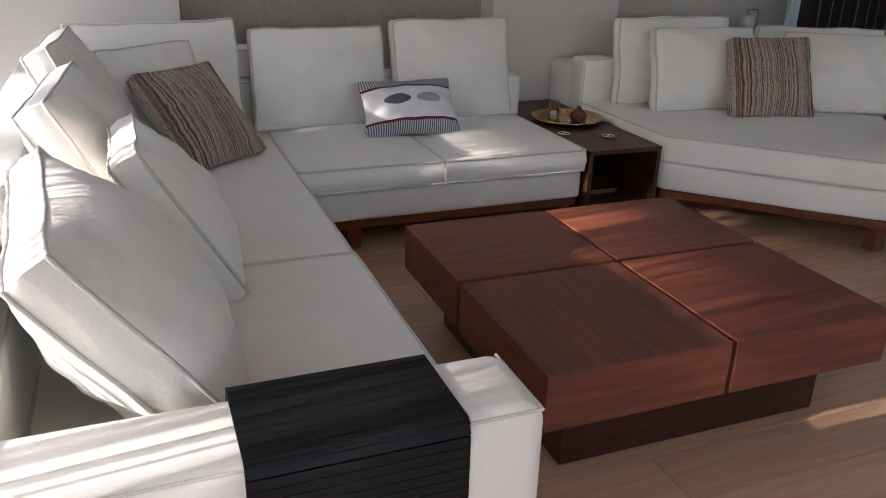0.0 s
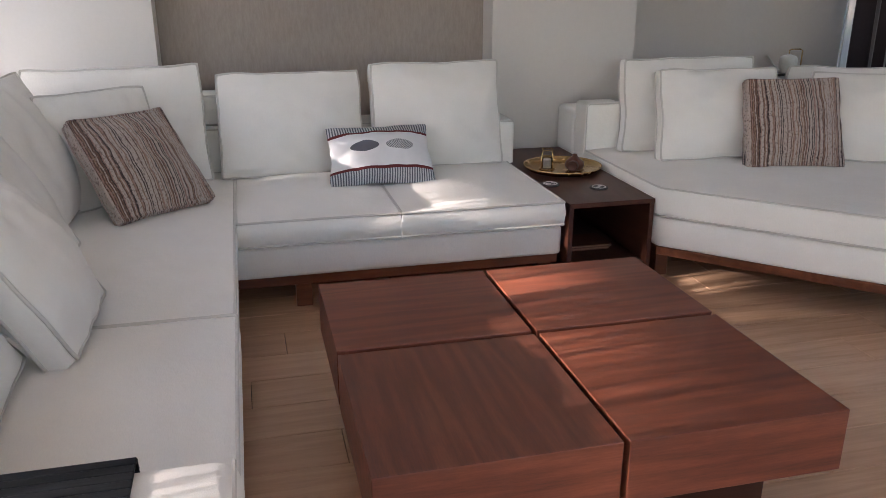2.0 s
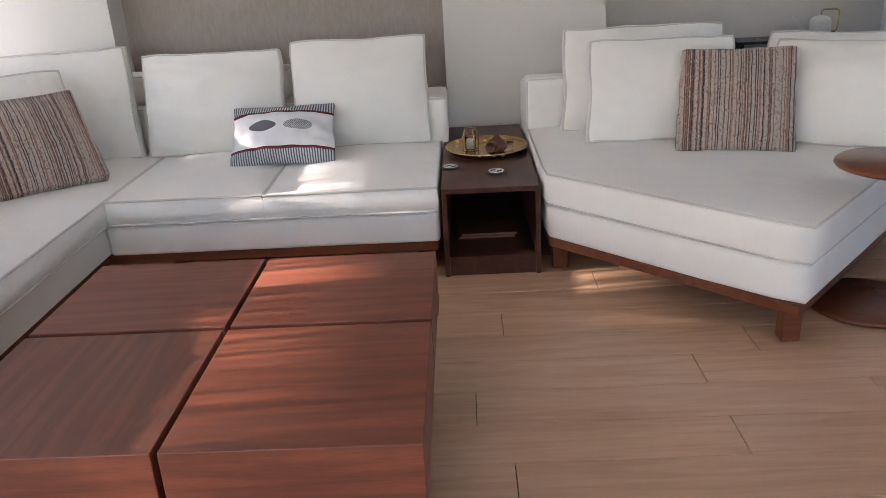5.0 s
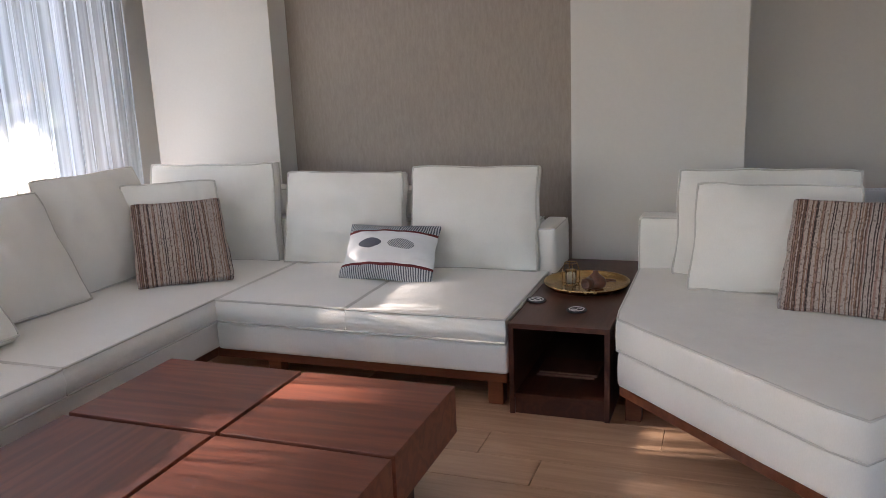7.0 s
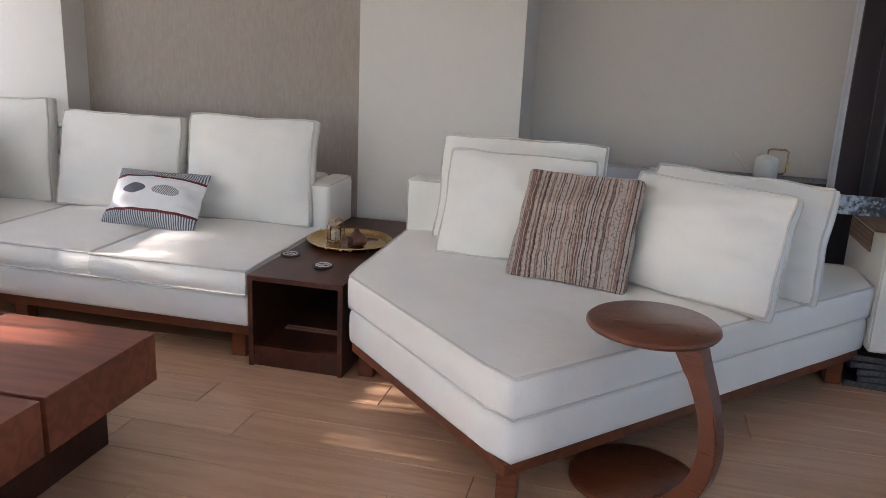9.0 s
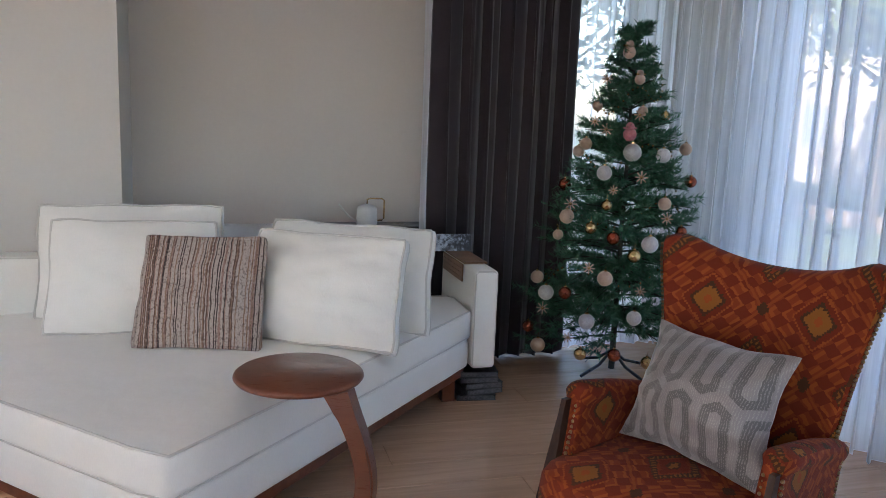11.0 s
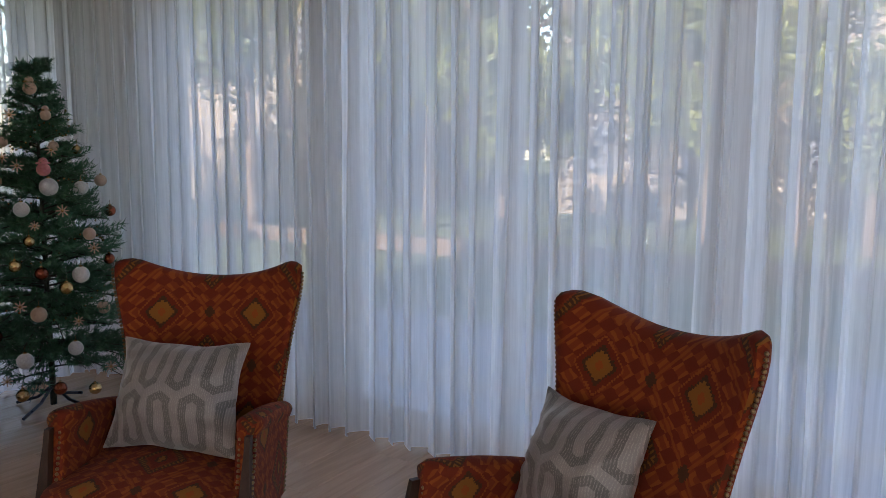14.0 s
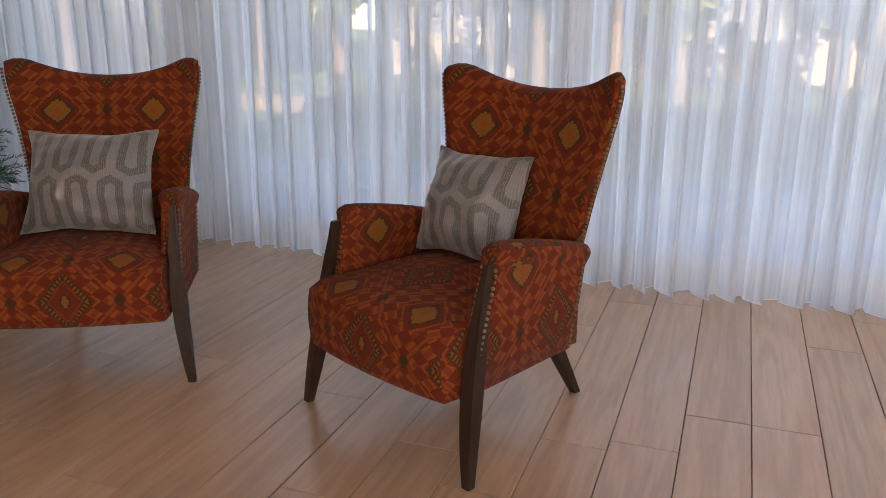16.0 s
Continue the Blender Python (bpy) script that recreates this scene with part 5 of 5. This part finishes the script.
for i, (x, y, h, r) in enumerate(((17.0, 9.5, 6.5, 2.2), (18.5, 5.2, 5.0, 1.7), (19, -1.5, 6.0, 2.0), (17.2, 1.6, 3.2, 1.0), (20, -7, 7.0, 2.4), (12, 14, 6.5, 2.3), (9.6, 15.5, 6.0, 2.0), (14.5, 6.5, 3.4, 1.2), (15.5, 3.6, 4.2, 1.4), (15, -0.6, 3.6, 1.3), (3.2, 16.5, 6.0, 2.0), (16.5, 7.6, 6.8, 1.9), (16.8, -2.6, 6.2, 1.9), (18.0, 2.8, 6.6, 2.0), (14.5, -4.5, 3.0, 1.0), (13.8, 11.2, 7.0, 2.2), (16.0, 13.6, 7.5, 2.4))):
    garden_tree(x, y, h, r, 40 + i)
# hedge added out of view to block the low bright outside in the west
hedge = thing("hedge", pose(-9.2, 0, -0.2), "unseen clipped green hedge added to block low brightness beyond the terrace", "hedge")
rg = random.Random(9)
vs, fs = [], []
for _ in range(9000):
    p = Vector((rg.uniform(-0.5, 0.5), rg.uniform(-9, 9), 2.9 * rg.random() ** 0.8))
    a, b = Vector((rg.gauss(0, 1), rg.gauss(0, 1), rg.gauss(0, 1))).normalized() * 0.14, Vector((rg.gauss(0, 1), rg.gauss(0, 1), rg.gauss(0, 1))).normalized() * 0.09
    q = len(vs)
    vs += [tuple(p - a), tuple(p + b), tuple(p + a), tuple(p - b)]
    fs.append((q, q + 1, q + 2, q + 3))
me = bpy.data.meshes.new("leaves")
me.from_pydata(vs, [], fs)
me.materials.append(M_LEAF)
hl = new("leaves", me)
hl.parent = hedge
tagged(hl, kind="stuff")
part("core", boxes((-0.35, 0.35, -9, 9, 0, 2.6)), M_LEAF, hedge)
# unseen trees, added so their crowns' lower edges bound the sun patches indoors
rg = random.Random(15)
for i, (yy, zz) in enumerate(((-0.85, -0.16), (1.75, 0.0), (4.35, -0.5))):
    pt = thing("pleached_tree", pose(-12.4, yy, zz), "unseen box-crowned tree added to cut off the higher sun", "tree", "row of clipped trees")
    part("trunk", tube(bmesh.new(), [(0, 0, 0), (0.03, 0.02, 3.0), (0, 0, 6.0)], 0.14, 8, taper=0.07), M_BRK, pt)
    vs, fs = [], []
    for _ in range(2600):
        p = Vector((rg.uniform(-0.55, 0.55), rg.uniform(-1.3, 1.3), 5.43 + 2.45 * rg.random()))
        a, b = Vector((rg.gauss(0, 1), rg.gauss(0, 1), rg.gauss(0, 1))).normalized() * 0.13, Vector((rg.gauss(0, 1), rg.gauss(0, 1), rg.gauss(0, 1))).normalized() * 0.085
        q = len(vs)
        vs += [tuple(p - a), tuple(p + b), tuple(p + a), tuple(p - b)]
        fs.append((q, q + 1, q + 2, q + 3))
    me = bpy.data.meshes.new("crown")
    me.from_pydata(vs, [], fs)
    me.materials.append(M_LEAF)
    cr = new("crown", me)
    cr.parent = pt
    tagged(cr, kind="stuff")
    # solid core that stops the sun above the patch limit
    part("inner_crown", boxes((-0.3, 0.3, -1.29, 1.29, 5.345, 7.8), r=0.06), M_LEAF, pt)
# added far tree row, below the sun's path, to cut horizon glow in the west
for i in range(8):
    garden_tree(-30 + 1.5 * (i % 3), -22 + 6.2 * i, 8.6, 3.6, 90 + i, leaves=3000, low=0.18, count=26, size=0.3)
# tall trees added north-west to block bright sky behind the terrace voile
for i, (x, y) in enumerate(((-9.5, 11.5), (-13, 15), (-8.5, 15.5), (-15, 11), (-12, 19))):
    garden_tree(x, y, 11.5, 3.4, 120 + i, leaves=4500, low=0.12, count=34, size=0.24)
um = thing("garden_parasol", pose(11.2, -0.2, -0.2), "closed white garden parasol", "parasol")
part("pole", tube(bmesh.new(), [(0, 0, 0), (0, 0, 2.6)], 0.025, 8), M_ALU, um)
part("canopy", lathe(bmesh.new(), [(0.02, 2.7), (0.10, 2.4), (0.30, 1.75), (0.36, 1.55), (0.2, 1.35), (0.05, 1.25)], 12), M_RAD, um, smooth=True)
part("base", boxes((-0.25, 0.25, -0.25, 0.25, 0, 0.08), r=0.01), M_SHELF, um)


# ---- floor planks, one object each on shared meshes ----
PW, PL = 0.1965, 1.285
meshes = {}


def plank_mesh(length):
    key = round(length, 2)
    if key not in meshes:
        bm = box(bmesh.new(), -length / 2 + 0.0011, length / 2 - 0.0011, -PW / 2 + 0.0011, PW / 2 - 0.0011, -0.012, 0.0)
        top = [e for e in bm.edges if all(v.co.z > -0.001 for v in e.verts)]
        bmesh.ops.bevel(bm, geom=top, offset=0.0018, segments=1, affect="EDGES")
        me = bpy.data.meshes.new("plank")
        bm.to_mesh(me)
        bm.free()
        me.materials.append(M_FLOOR)
        meshes[key] = me
    return meshes[key]


rng = random.Random(21)
JOINT = {12: 3.38, 11: 3.9, 10: 3.39}
k = math.floor((YS - 0.507) / PW)
while 0.507 + k * PW < YN:
    yc = 0.507 + (k + 0.5) * PW
    x = JOINT.get(k, rng.uniform(0, PL)) - 6 * PL
    while x < XR:
        a, b = max(x, XL), min(x + PL, XR)
        if b - a > 0.05:
            ob = new("plank", plank_mesh(b - a))
            ob.location = ((a + b) / 2, yc, 0)
            ob.parent = sub
        x += PL
    k += 1
